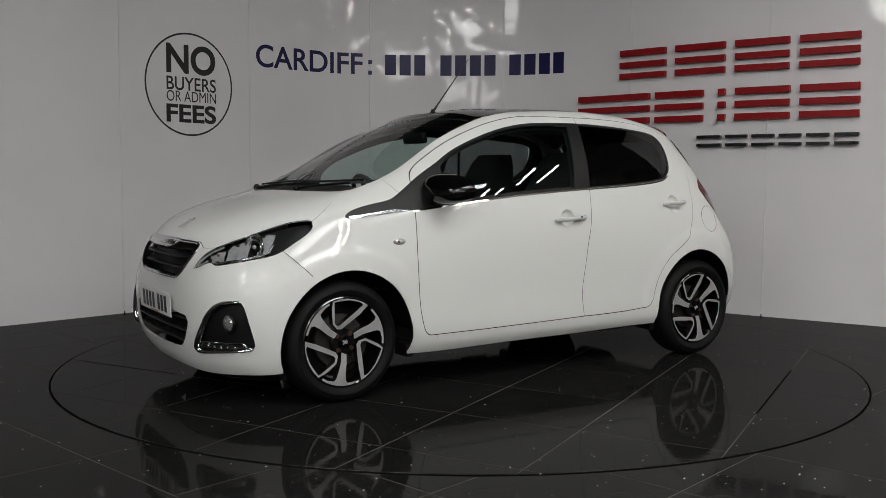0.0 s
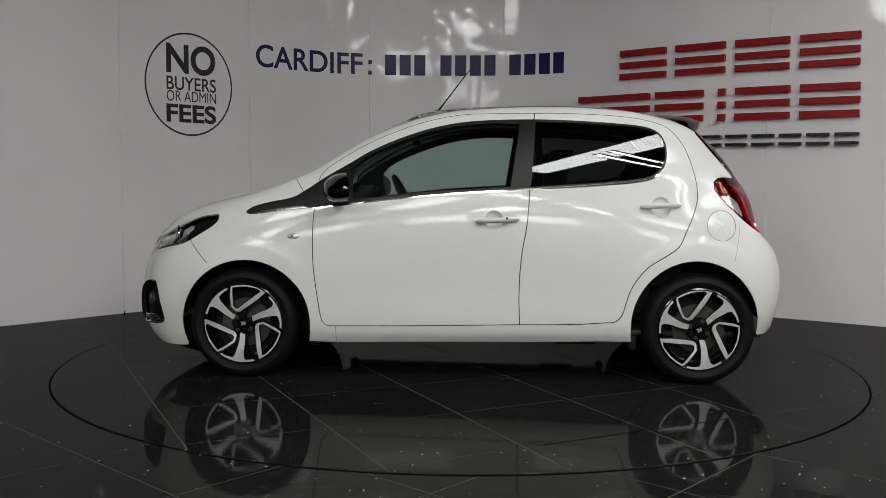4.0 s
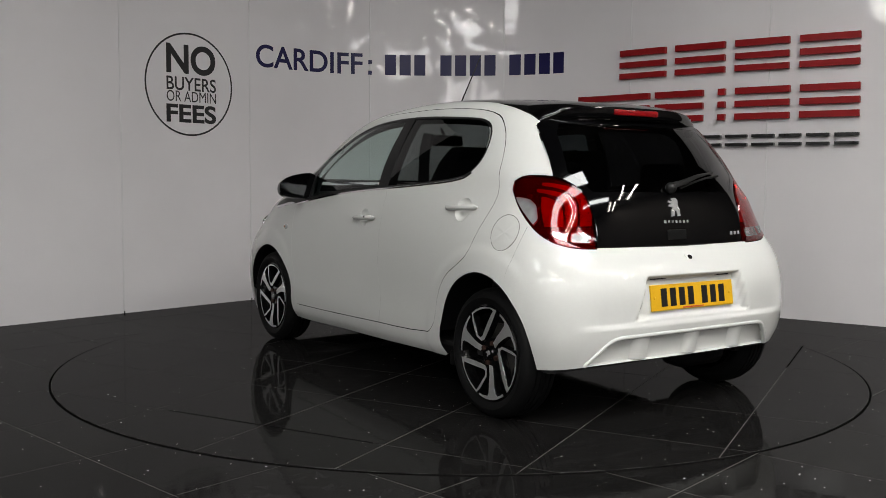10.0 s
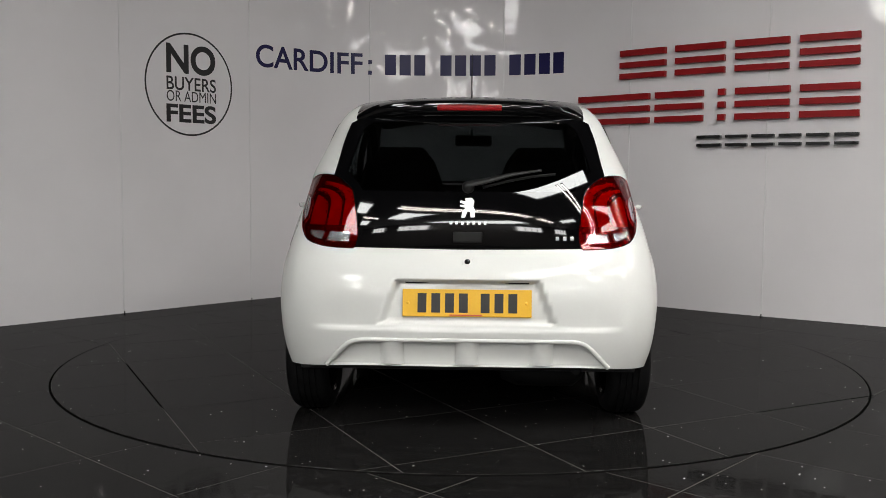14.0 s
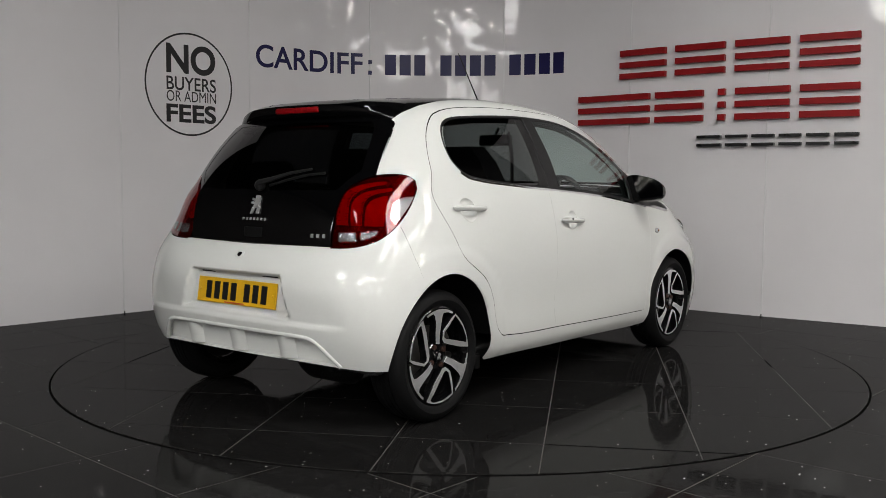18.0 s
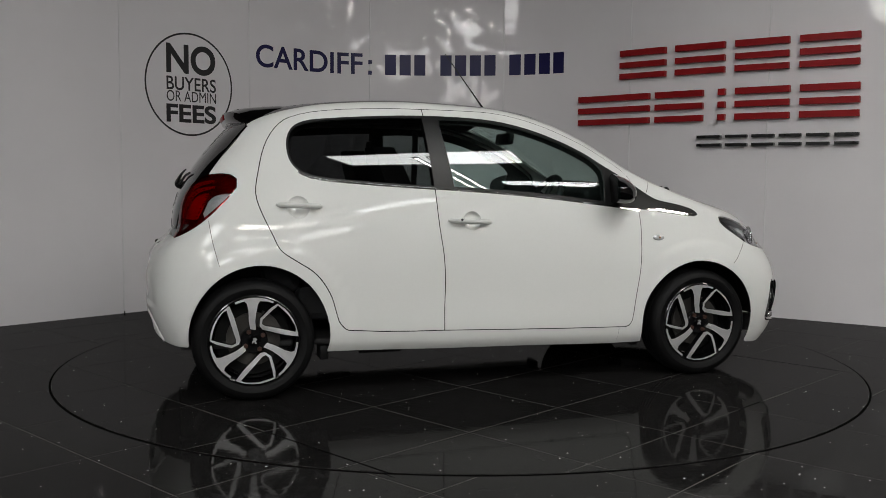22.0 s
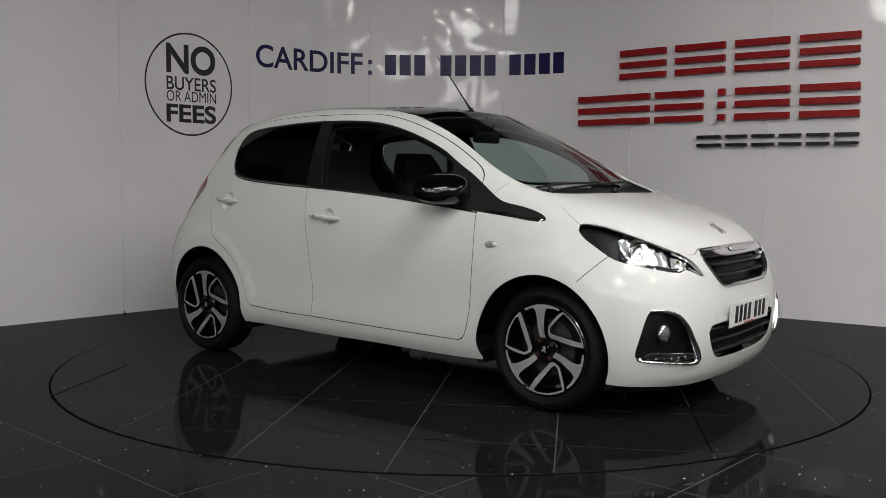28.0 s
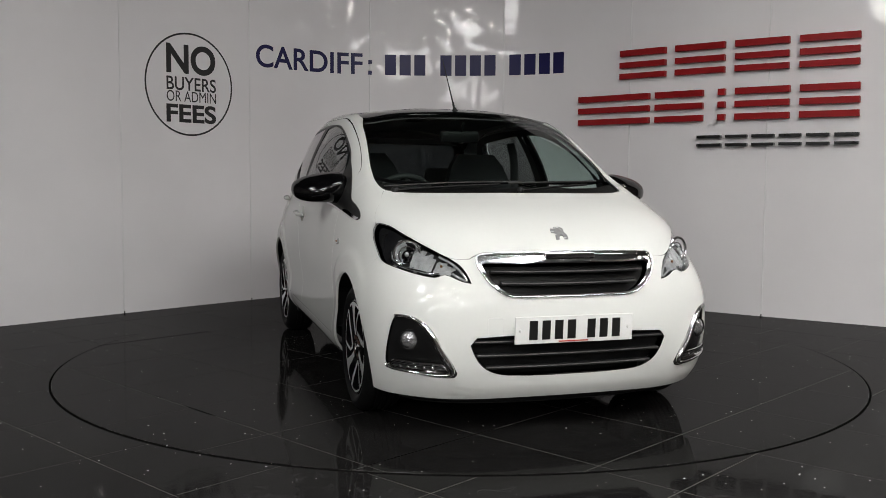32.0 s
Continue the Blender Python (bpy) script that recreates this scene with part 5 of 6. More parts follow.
for A, B in zip(a, a[1:]):
    for j in range(3):
        bm.faces.new((A[j], B[j], B[j + 1], A[j + 1]))
auto_smooth(part("front_undertray", bm, PLASTIC, car, "black front undertray"), 50)
bm = bmesh.new()
tube(bm, [(-1.17, -.60, .22), (-1.17, .60, .22)], .032, 10)
part("rear_axle", bm, PLASTIC, car)
bm = bmesh.new()
tube(bm, [(-1.35, -.15, .225), (-1.36, -.22, .225), (-1.36, -.45, .225), (-1.35, -.48, .225)], [.05, .075, .075, .05], 14)
auto_smooth(part("silencer", bm, PLASTIC, car, "dark exhaust box"), 50)
bm = bmesh.new()
tube(bm, smooth_line([(-1.36, -.44, .235), (-1.44, -.455, .245), (-1.51, -.455, .25)], 5), .021, 12)
auto_smooth(part("tail_pipe", bm, PLASTIC, car), 50)
for x0, x1 in ((.78, .82), (-.86, -.82)):
    def flap(bm, x0=x0, x1=x1):
        box(bm, x0, x1, .62, .735, .172, .24, .006)
    both_sides("stone_guard", flap, PLASTIC)


def jack_rail(bm):
    box(bm, -.66, -.45, .66, .675, .185, .22, .003)


both_sides("jacking_rail", jack_rail, PLASTIC)

# ---------------------------------------------------------------- cabin
skin.mesh(("front_door", "rear_door", "window_trim"), "both", push=0.045, name="door_card", material=TRIM, parent=car, label="dark grey cabin lining")
skin.mesh("roof", "both", push=0.035, name="headliner", material=HEADLINER, parent=car, label="dark headliner")


def seat_shape(bm, width, base, back, head=True):
    """A seat from its cushion box and back outline."""
    box(bm, base[0], base[1], -width / 2, width / 2, base[2], base[3], .035)
    z0, z1, x0, x1, thick = back
    n = 10
    rings = []
    for k in range(n + 1):
        t = k / n
        w = width / 2 * (1 - .12 * t) if t < .66 else width / 2 * (.92 - 1.0 * (t - .66))
        w *= (1 if k < n else .8)
        x, z = x0 + (x1 - x0) * t, z0 + (z1 - z0) * t
        d = thick * (1 - .45 * t)
        rings.append([bm.verts.new((x + a * d, b * w, z)) for a, b in ((.5, -.8), (.62, -1), (0, -1.02), (-.5, -.9), (-.5, .9), (0, 1.02), (.62, 1), (.5, .8))])
    for A, B in zip(rings, rings[1:]):
        for j in range(8):
            bm.faces.new((A[j], A[(j + 1) % 8], B[(j + 1) % 8], B[j]))
    bm.faces.new(rings[0][::-1]), bm.faces.new(rings[-1])
    bmesh.ops.recalc_face_normals(bm, faces=bm.faces)


for y in (.36, -.36):
    bm = bmesh.new()
    seat_shape(bm, .50, (-.33, .20, .36, .54), (.48, 1.20, -.28, -.50, .17))
    bmesh.ops.translate(bm, verts=bm.verts, vec=(0, y, 0))
    st = auto_smooth(part("front_seat", bm, SEAT, car, "dark cloth front seat"), 50)
    bm = bmesh.new()
    tube(bm, [(-.235, y - .16, .60), (-.31, y - .13, .88)], .006, 6)
    tube(bm, [(-.235, y + .16, .60), (-.31, y + .13, .88)], .006, 6)
    part("seat_piping", bm, BELT_RED, st, "dark red seat piping")
bm = bmesh.new()
box(bm, -.95, -.50, -.60, .60, .34, .52, .04)
box(bm, -.105, .06, -.60, .60, 0, .50, .04, pose(-.98, 0, .48, 0, -16, 0))
part("rear_seat", bm, SEAT, car, "dark cloth rear bench seat")
for y in (.34, -.34):
    bm = bmesh.new()
    box(bm, -1.155, -1.075, y - .13, y + .13, .97, 1.12, .03)
    auto_smooth(part("rear_headrest", bm, SEAT, car), 50)
bm = bmesh.new()
prof = [(.98, .97), (.86, .975), (.72, .955), (.60, .925), (.55, .88), (.56, .80), (.62, .66), (.70, .50), (1.0, .5)]
sec = [[bm.verts.new((x, y, z - (.03 * abs(y / .64) ** 2 if z > .8 else 0))) for x, z in prof] for y in [-.66, -.5, -.33, -.16, 0, .16, .33, .5, .66]]
for A, B in zip(sec, sec[1:]):
    for j in range(len(prof) - 1):
        bm.faces.new((A[j], A[j + 1], B[j + 1], B[j]))
auto_smooth(part("dashboard", bm, TRIM, car, "black dashboard"), 50)
bm = bmesh.new()
box(bm, .60, .72, -.52, -.22, .92, 1.0, .03)
auto_smooth(part("instrument_hood", bm, TRIM, car), 50)
bm = bmesh.new()
R0 = pose(.42, -.36, .90, 0, -62, 0)
tube(bm, [R0 @ Vector((.175 * math.cos(2 * math.pi * k / 32), .175 * math.sin(2 * math.pi * k / 32), 0)) for k in range(32)], .015, 8, True)
box(bm, -.06, .06, -.07, .07, -.02, .025, .012, R0)
for a in (0, 180, 270):
    tube(bm, [R0 @ Vector((.05 * math.cos(radians(a + 90)), .05 * math.sin(radians(a + 90)), 0)), R0 @ Vector((.17 * math.cos(radians(a + 90)), .17 * math.sin(radians(a + 90)), 0))], .014, 6)
auto_smooth(part("steering_wheel", bm, TRIM, car, "black steering wheel"), 50)
bm = bmesh.new()
box(bm, -.02, .02, -.11, .11, -.035, .03, .012, pose(.33, -.01, 1.275, 0, 8, 0))
tube(bm, [(.345, 0, 1.30), (.375, 0, 1.345)], .009, 6)
auto_smooth(part("rear_view_mirror", bm, PLASTIC, car, "black cabin mirror"), 50)
bm = bmesh.new()
box(bm, -1.43, -1.06, -.54, .54, .925, .945, .008)
part("parcel_shelf", bm, TRIM, car, "black parcel shelf")
bm = bmesh.new()
box(bm, -1.5, .6, -.70, .70, .24, .27, .01)
part("cabin_floor", bm, TRIM, car)
for y in (.60, -.60):
    bm = bmesh.new()
    tube(bm, smooth_line([(-.36, y, .60), (-.37, y, .9), (-.36, y * .98, 1.15), (-.35, y * .93, 1.27)], 5), .028, 8, flat=.25)
    part("seat_belt", bm, TRIM, car, "black seat belt")

# ---------------------------------------------------------------- nose
skin.mesh("grille_frame", "both", push=-.004, name="grille_frame", material=CHROME, parent=car, label="chrome grille surround", thick=.015)
for tags, nm, word in (("grille_hole", "grille_backing", "black grille"), ("lower_hole", "lower_grille_backing", "black lower grille")):
    skin.mesh(tags, "both", push=.045, name=nm, material=PLASTIC, parent=car, label=word)


def cross_bar(name, y1, z, d0, d1, h, material, sag=0.0, parent=None):
    """A slat across the nose that follows its curve."""
    bm = bmesh.new()
    rings = []
    for k in range(21):
        y = -y1 + 2 * y1 * k / 20
        zz = z + sag * (y / y1) ** 2
        p, n = spot("end", abs(y), zz, 0, (0, 3.2), (0, 6))
        rings.append([bm.verts.new((p.x - d, y, zz + dz)) for d, dz in ((d0, h * .35), (d0 - .003, 0), (d0, -h * .5), (d1, -h * .3), (d1, h * .5))])
    for A, B in zip(rings, rings[1:]):
        for j in range(5):
            bm.faces.new((A[j], A[(j + 1) % 5], B[(j + 1) % 5], B[j]))
    bm.faces.new(rings[0][::-1]), bm.faces.new(rings[-1])
    bmesh.ops.recalc_face_normals(bm, faces=bm.faces)
    return auto_smooth(part(name, bm, material, parent or car), 50)


for z, y1 in ((.664, .338), (.617, .300)):
    cross_bar("grille_slat", y1, z, .010, .035, .014, SATIN, .004)
for z, y1 in ((.388, .42), (.333, .405), (.284, .365)):
    cross_bar("lower_slat", y1, z, .012, .035, .013, SATIN, .003)
cross_bar("grille_rim", .36, .737, -.006, .02, .010, CHROME, -.004)
bm = bmesh.new()
p, n = spot("end", .0, .724, .010, (0, 3), (2, 6))
box(bm, -.11, .11, -.003, .004, -.012, .012, .003, facing(p, (1, 0, .25)))
part("brand_bar", bm, CHROME, car, "chrome brand bar")


rim = [spot("end", y, z, .003, (0, 3.2), (0, 6))[0] for y, z in softened(UPPER_GRILLE) if y > .005]
bm = bmesh.new()
tube(bm, rim + [Vector((p.x, -p.y, p.z)) for p in rim[::-1]], .004, 8, True)
auto_smooth(part("grille_rim", bm, CHROME, car, "chrome grille rim"), 50)

for sd in ("left", "right"):
    bez = skin.mesh("fog_bezel", sd, push=.022, name="fog_bezel", material=PLASTIC, parent=car, label="black fog lamp housing")
    skin.mesh("fog_chrome", sd, push=-.003, name="fog_surround", material=CHROME, parent=car, label="chrome fog lamp surround", thick=.026)
    bm = bmesh.new()
    brow = [(-.945, .494, .003), (-1.033, .492, .006), (-1.110, .470, .010), (-1.168, .425, .014), (-1.214, .364, .016), (-1.252, .312, .018), (-1.268, .276, .015), (-1.235, .262, .009), (-1.150, .264, .007), (-1.036, .272, .006), (-.895, .281, .005), (-.868, .294, .003)]
    line_at = smooth_line([(h, z, r) for h, z, r in brow], 5)
    tube(bm, [spot("nose", q.x, q.y, .002, (0, 5), (0, 4.5))[0] for q in line_at], [q.z for q in line_at], 10, flat=.8)
    if sd == "right":
        flip(bm)
    auto_smooth(part("fog_rim", bm, CHROME, car, "chrome fog lamp rim"), 50)
    head = skin.mesh("head_lamp", sd, push=.035, name="head_lamp", material=LAMP_DARK, parent=car, label="clear headlamp with dark housing")
    skin.mesh("head_lamp", sd, push=.0, name="lens", material=LENS, parent=head, label="clear lens")
    sgn = 1 if sd == "left" else -1

    def add(name, build, material, parent, label=""):
        bm = bmesh.new()
        build(bm)
        if sgn < 0:
            flip(bm)
        return auto_smooth(part(name, bm, material, parent, label), 40)

    def lamp_at(h, z, out):
        return facing(*spot("nose", h, z, out, (0, 5.5), (0, 8)))

    def ring(bm, m, r, w):
        tube(bm, [m @ Vector((r * math.cos(2 * math.pi * k / 28), 0, r * math.sin(2 * math.pi * k / 28))) for k in range(28)], w, 8, True)

    def straight(h, z, out):
        q, n = spot("nose", h, z, out, (0, 5.5), (0, 8))
        return facing(q, (.93, .36, .05))
    add("lamp_ring", lambda bm: ring(bm, straight(-.92, .736, -.012), .054, .006), CHROME, head, "chrome lamp ring")
    add("lamp_ring", lambda bm: ring(bm, straight(-.92, .734, -.020), .037, .003), CHROME, head, "chrome lamp ring")

    def ball(bm):
        bmesh.ops.create_uvsphere(bm, u_segments=20, v_segments=12, radius=.033, matrix=straight(-.92, .734, -.034) @ Matrix.Diagonal((1, .6, 1, 1)))
    add("projector", ball, GLOSS_BLACK, head, "dark glass projector")

    def bulb(bm):
        bmesh.ops.create_uvsphere(bm, u_segments=12, v_segments=8, radius=.010, matrix=straight(-.92, .734, -.010))
    add("bulb", bulb, CLEAR_LAMP, head)

    def facets(bm, pts, seed, cell=.017, out=-.022):
        """A reflector bowl of many small tilted facets inside an outline."""
        rng = random.Random(seed)
        pts, made = softened(pts, 3, 75), {}
        H, Z = [p[0] for p in pts], [p[1] for p in pts]
        for i in range(int((max(H) - min(H)) / cell) + 1):
            for j in range(int((max(Z) - min(Z)) / cell) + 1):
                h, z = min(H) + (i + .5) * cell, min(Z) + (j + .5) * cell
                inside = False
                for (ax, ay), (bx, by) in zip(pts, pts[1:] + pts[:1]):
                    if (ay > z) != (by > z) and h < (bx - ax) * (z - ay) / (by - ay) + ax:
                        inside = not inside
                if inside:
                    ring_at = []
                    for a, c in ((i, j), (i + 1, j), (i + 1, j + 1), (i, j + 1)):
                        if (a, c) not in made:
                            made[a, c] = bm.verts.new(spot("nose", min(H) + (a + rng.uniform(-.3, .3)) * cell, min(Z) + (c + rng.uniform(-.3, .3)) * cell, out + rng.uniform(-.004, .004), (0, 5.5), (0, 8))[0])
                        ring_at.append(made[a, c])
                    bm.faces.new(ring_at)
        bmesh.ops.recalc_face_normals(bm, faces=bm.faces)
    for seed, pts in ((3, [(-.80, .775), (-.83, .795), (-.875, .79), (-.890, .745), (-.892, .692), (-.85, .697), (-.81, .722)]), (5, [(-.965, .775), (-1.0, .762), (-1.07, .738), (-1.105, .71), (-1.10, .672), (-1.0, .676), (-.955, .70)]),
                      (8, [(-1.115, .722), (-1.18, .708), (-1.24, .688), (-1.22, .670), (-1.15, .664), (-1.118, .680)])):
        add("reflector", lambda bm, pts=pts, seed=seed: facets(bm, pts, seed), LAMP_CHROME, head, "bright faceted reflector")

    def tray(bm):
        pts = [spot("nose", h, z, -.010, (0, 5.5), (0, 8))[0] for h, z in ((-.80, .742), (-.82, .712), (-.87, .694), (-.96, .680), (-1.06, .670), (-1.12, .662), (-1.16, .664))]
        tube(bm, smooth_line(pts, 5), .005, 8)
    add("lamp_trim", tray, CHROME, head, "chrome trim along the lamp's foot")
    add("turn_bulb", lambda bm: bmesh.ops.create_uvsphere(bm, u_segments=10, v_segments=8, radius=.006, matrix=straight(-1.16, .692, -.008)), AMBER, head, "amber bulb")

    def drl(bm):
        pts = [spot("nose", h, z, -.008, (0, 5.5), (0, 8))[0] for h, z in ((-1.13, .728), (-1.22, .700), (-1.28, .668), (-1.315, .637), (-1.27, .650), (-1.235, .664))]
        tube(bm, smooth_line(pts, 5), .005, 8)
    add("light_guide", drl, CLEAR_LAMP, head, "bright light guide")
    # fog lamp and running lights
    add("fog_lamp", lambda bm: bmesh.ops.create_uvsphere(bm, u_segments=20, v_segments=12, radius=.036, matrix=facing(spot("nose", -1.031, .397, -.022, (0, 5), (0, 4))[0], (.95, .3, 0)) @ Matrix.Diagonal((1, .55, 1, 1))), REVERSE_LAMP, bez, "round clear fog lamp")
    add("fog_ring", lambda bm: ring(bm, facing(spot("nose", -1.031, .397, -.018, (0, 5), (0, 4))[0], (.95, .3, 0)), .039, .004), PLASTIC, bez)

    def strip(bm):
        pts = [spot("nose", h, .293 + (h + .94) * .03, -.008, (0, 5), (0, 4))[0] for h in (-.93, -1.0, -1.06, -1.12, -1.18, -1.235)]
        tube(bm, smooth_line(pts, 4), .013, 8, flat=.55)
    add("running_light", strip, LAMP_DARK, bez, "running light bar")

    def frame_bar(bm):
        pts = [spot("nose", h, z, -.002, (0, 5), (0, 4))[0] for h, z in ((-.905, .292), (-.945, .312), (-1.06, .308), (-1.20, .304), (-1.235, .296), (-1.25, .28))]
        tube(bm, smooth_line(pts, 5), .005, 8)
    add("running_light_trim", frame_bar, CHROME, bez, "chrome trim")
    for k in range(5):
        h = -.98 - .048 * k
        add("light_cell", lambda bm, h=h: bmesh.ops.create_uvsphere(bm, u_segments=10, v_segments=6, radius=.0075, matrix=Matrix.Translation(spot("nose", h, .2905, -.003, (0, 5), (0, 4))[0])), REVERSE_LAMP, bez)

# ---------------------------------------------------------------- tail
skin.mesh("diffuser", "both", push=.022, name="diffuser", material=PAINT, parent=car, label="white lower bumper panel", thick=-.022)
CLAWS = ([(-1.022, .848), (-1.020, .90), (-1.003, .95), (-.965, .985), (-.90, 1.010), (-.80, 1.026), (-.72, 1.030), (-.72, 1.018), (-.80, 1.011), (-.88, .993), (-.930, .965), (-.950, .925), (-.957, .848)],
         [(-.940, .848), (-.935, .925), (-.912, .958), (-.86, .982), (-.78, .997), (-.69, 1.002), (-.69, .990), (-.77, .982), (-.83, .966), (-.860, .94), (-.872, .90), (-.877, .848)],
         [(-.860, .848), (-.856, .90), (-.842, .932), (-.81, .953), (-.75, .968), (-.716, .970), (-.722, .940), (-.728, .90), (-.748, .848)])
for claw in CLAWS:
    skin.cut(claw, "tail", "tail_band", u=(10, 14.5), v=(4, 9.5), only=("tail_lamp",))
skin.cut([(-.885, .76), (-.905, .76), (-.905, .84), (-.885, .84)], "tail", "tail_lamp", u=(10, 14.5), v=(4, 9.5), only=("tail_reverse",))
for sd in ("left", "right"):
    lamp = skin.mesh(("tail_lamp", "tail_band"), sd, push=.012, name="tail_lamp", material=RED_DEEP, parent=car, label="deep red tail lamp with clear corner")
    skin.mesh("tail_band", sd, push=.008, name="red_band", material=RED_LENS, parent=lamp, label="bright red band", thick=.004)
    skin.mesh("tail_clear", sd, push=.008, name="clear_corner", material=CLEAR_LAMP, parent=lamp, label="clear corner lens", thick=.004)
    skin.mesh("tail_reverse", sd, push=.008, name="reversing_lamp", material=REVERSE_LAMP, parent=lamp, label="clear reversing lamp", thick=.004)
    skin.mesh(("tail_lamp", "tail_band"), sd, push=-.002, name="red_cover", material=RED_COVER, parent=lamp, label="red lamp cover", thick=.008)
    skin.mesh(("tail_clear", "tail_reverse"), sd, push=-.002, name="clear_cover", material=LENS, parent=lamp, label="clear lamp cover")
lip = [spot("end", y, z, -.003, (11.3, 15), (0, 5))[0] for y, z in softened(DIFFUSER[:-2]) if y > .01]
bm = bmesh.new()
tube(bm, [Vector((p.x, -p.y, p.z)) for p in lip[::-1]] + lip, .0105, 10)
auto_smooth(part("diffuser_lip", bm, PAINT, car, "raised white bumper edge"), 50)
for y in (.30, 0, -.30):
    bm = bmesh.new()
    rows = []
    for k in range(7):
        z = .385 - .098 * k / 6
        p, n = spot("end", abs(y), z, 0, (11.5, 15), (0, 4))
        rows.append([bm.verts.new((p.x + .024 - d, y + a, z)) for a, d in ((-.050, -.002), (-.026, .026), (.026, .026), (.050, -.002))])
    for A, B in zip(rows, rows[1:]):
        for i in range(3):
            bm.faces.new((A[i], A[i + 1], B[i + 1], B[i]))
    bmesh.ops.recalc_face_normals(bm, faces=bm.faces)
    auto_smooth(part("diffuser_rib", bm, PAINT, car), 50)

# spoiler
bm = bmesh.new()
SPOIL = [(-.93, 1.405), (-1.02, 1.408), (-1.12, 1.402), (-1.21, 1.390), (-1.262, 1.372), (-1.268, 1.350), (-1.260, 1.322), (-1.245, 1.312), (-1.19, 1.314), (-1.10, 1.33)]
secs = []
for k in range(29):
    y = -.505 + 1.01 * k / 28
    q = abs(y) / .505
    secs.append([bm.verts.new((x + (.10 * q ** 3 if x < -1.1 else .02 * q ** 3), y, z - .014 * q ** 2 - .042 * q ** 7)) for x, z in SPOIL])
for A, B in zip(secs, secs[1:]):
    for j in range(len(SPOIL)):
        bm.faces.new((A[j], B[j], B[(j + 1) % len(SPOIL)], A[(j + 1) % len(SPOIL)]))
bm.faces.new(secs[0]), bm.faces.new(secs[-1][::-1])
bmesh.ops.recalc_face_normals(bm, faces=bm.faces)
spoiler = auto_smooth(part("spoiler", bm, GLOSS_BLACK, car, "glossy black roof spoiler"), 50)
bm = bmesh.new()
for y0 in (0,):
    box(bm, -1.271, -1.24, -.142, .142, 1.334, 1.362, .008)
auto_smooth(part("brake_light", bm, BRAKE_RED, spoiler, "red high brake light"), 40)


def tail_spot(y, z, out):
    if z > .756:
        p, n = EASE_TAIL(Vector((-1, abs(y), z)))
        p = p + n * out
    else:
        p, n = spot("end", abs(y), z, out, (11.3, 15), (0, 11))
    return p if y >= 0 else Vector((p.x, -p.y, p.z)), Vector((n.x, n.y * (1 if y >= 0 else -1), n.z))


def number_plate(m, face, name, word):
    """A plate in the x-z plane of the pose m, seen from its -y side, with plain bars for its characters."""
    bm = bmesh.new()
    box(bm, -.26, .26, -.003, .003, -.0555, .0555, .0025, m)
    ob = part(name, bm, face, car, word)
    x = -.205
    for k in range(7):
        bm = bmesh.new()
        box(bm, x + .006, x + .042, -.0042, -.002, -.039, .039, 0, m)
        part("bar", bm, INK, ob)
        x += .0555 + (.032 if k == 3 else 0)
    bm = bmesh.new()
    box(bm, -.07, .06, -.0042, -.002, -.051, -.046, 0, m)
    part("dealer_bar", bm, RED_INK, ob)
    for s in (-.238, .238):
        bm = bmesh.new()
        bmesh.ops.create_uvsphere(bm, u_segments=10, v_segments=6, radius=.007, matrix=m @ Matrix.Translation((s, -.003, 0)) @ Matrix.Diagonal((1, .5, 1, 1)))
        part("screw_cap", bm, face, ob)
    return ob


number_plate(facing((1.823, 0, .437), (-1, 0, .06)) @ pose(0, 0, 0), WHITE_PLATE, "number_plate", "white front number plate with black bars")
number_plate(facing((-1.628, 0, .540), (1, 0, -.14)), YELLOW, "number_plate", "yellow rear number plate with black bars")
bm = bmesh.new()
box(bm, 1.77, 1.8195, -.215, .215, .400, .474, .006)
part("plate_mount", bm, PAINT, car)
for y in (.19, -.19):
    bm = bmesh.new()
    p, n = tail_spot(y, .618, -.008)
    box(bm, p.x - .012, p.x + .01, y - .06, y + .06, .617, .628, .003)
    part("plate_lamp", bm, PLASTIC, car)
bm = bmesh.new()
p, n = tail_spot(0, .703, .0)
bmesh.ops.create_uvsphere(bm, u_segments=14, v_segments=8, radius=.013, matrix=Matrix.Translation(p))
part("reversing_camera", bm, GLOSS_BLACK, car, "small black reversing camera")
bm = bmesh.new()
box(bm, -.022, .022, -.004, .004, -.017, .017, .004, facing(p, n))
auto_smooth(part("camera_pad", bm, PAINT, car), 40)

BADGE = [(.012, .042), (-.014, .044), (-.026, .030), (-.022, .006), (-.030, -.014), (-.026, -.040), (-.010, -.040), (-.010, -.016), (.002, -.014), (.012, -.040), (.028, -.042), (.022, -.014), (.012, .000), (.034, .006), (.032, .014), (.012, .014), (.034, .024), (.030, .032), (.010, .028)]


def badge(m, parent):
    """A small raised silver shape with notched sides."""
    bm = bmesh.new()
    plate(bm, BADGE, -.001, .004)
    bmesh.ops.transform(bm, matrix=m, verts=bm.verts)
    part("badge", bm, SILVER, parent, "silver badge shape")


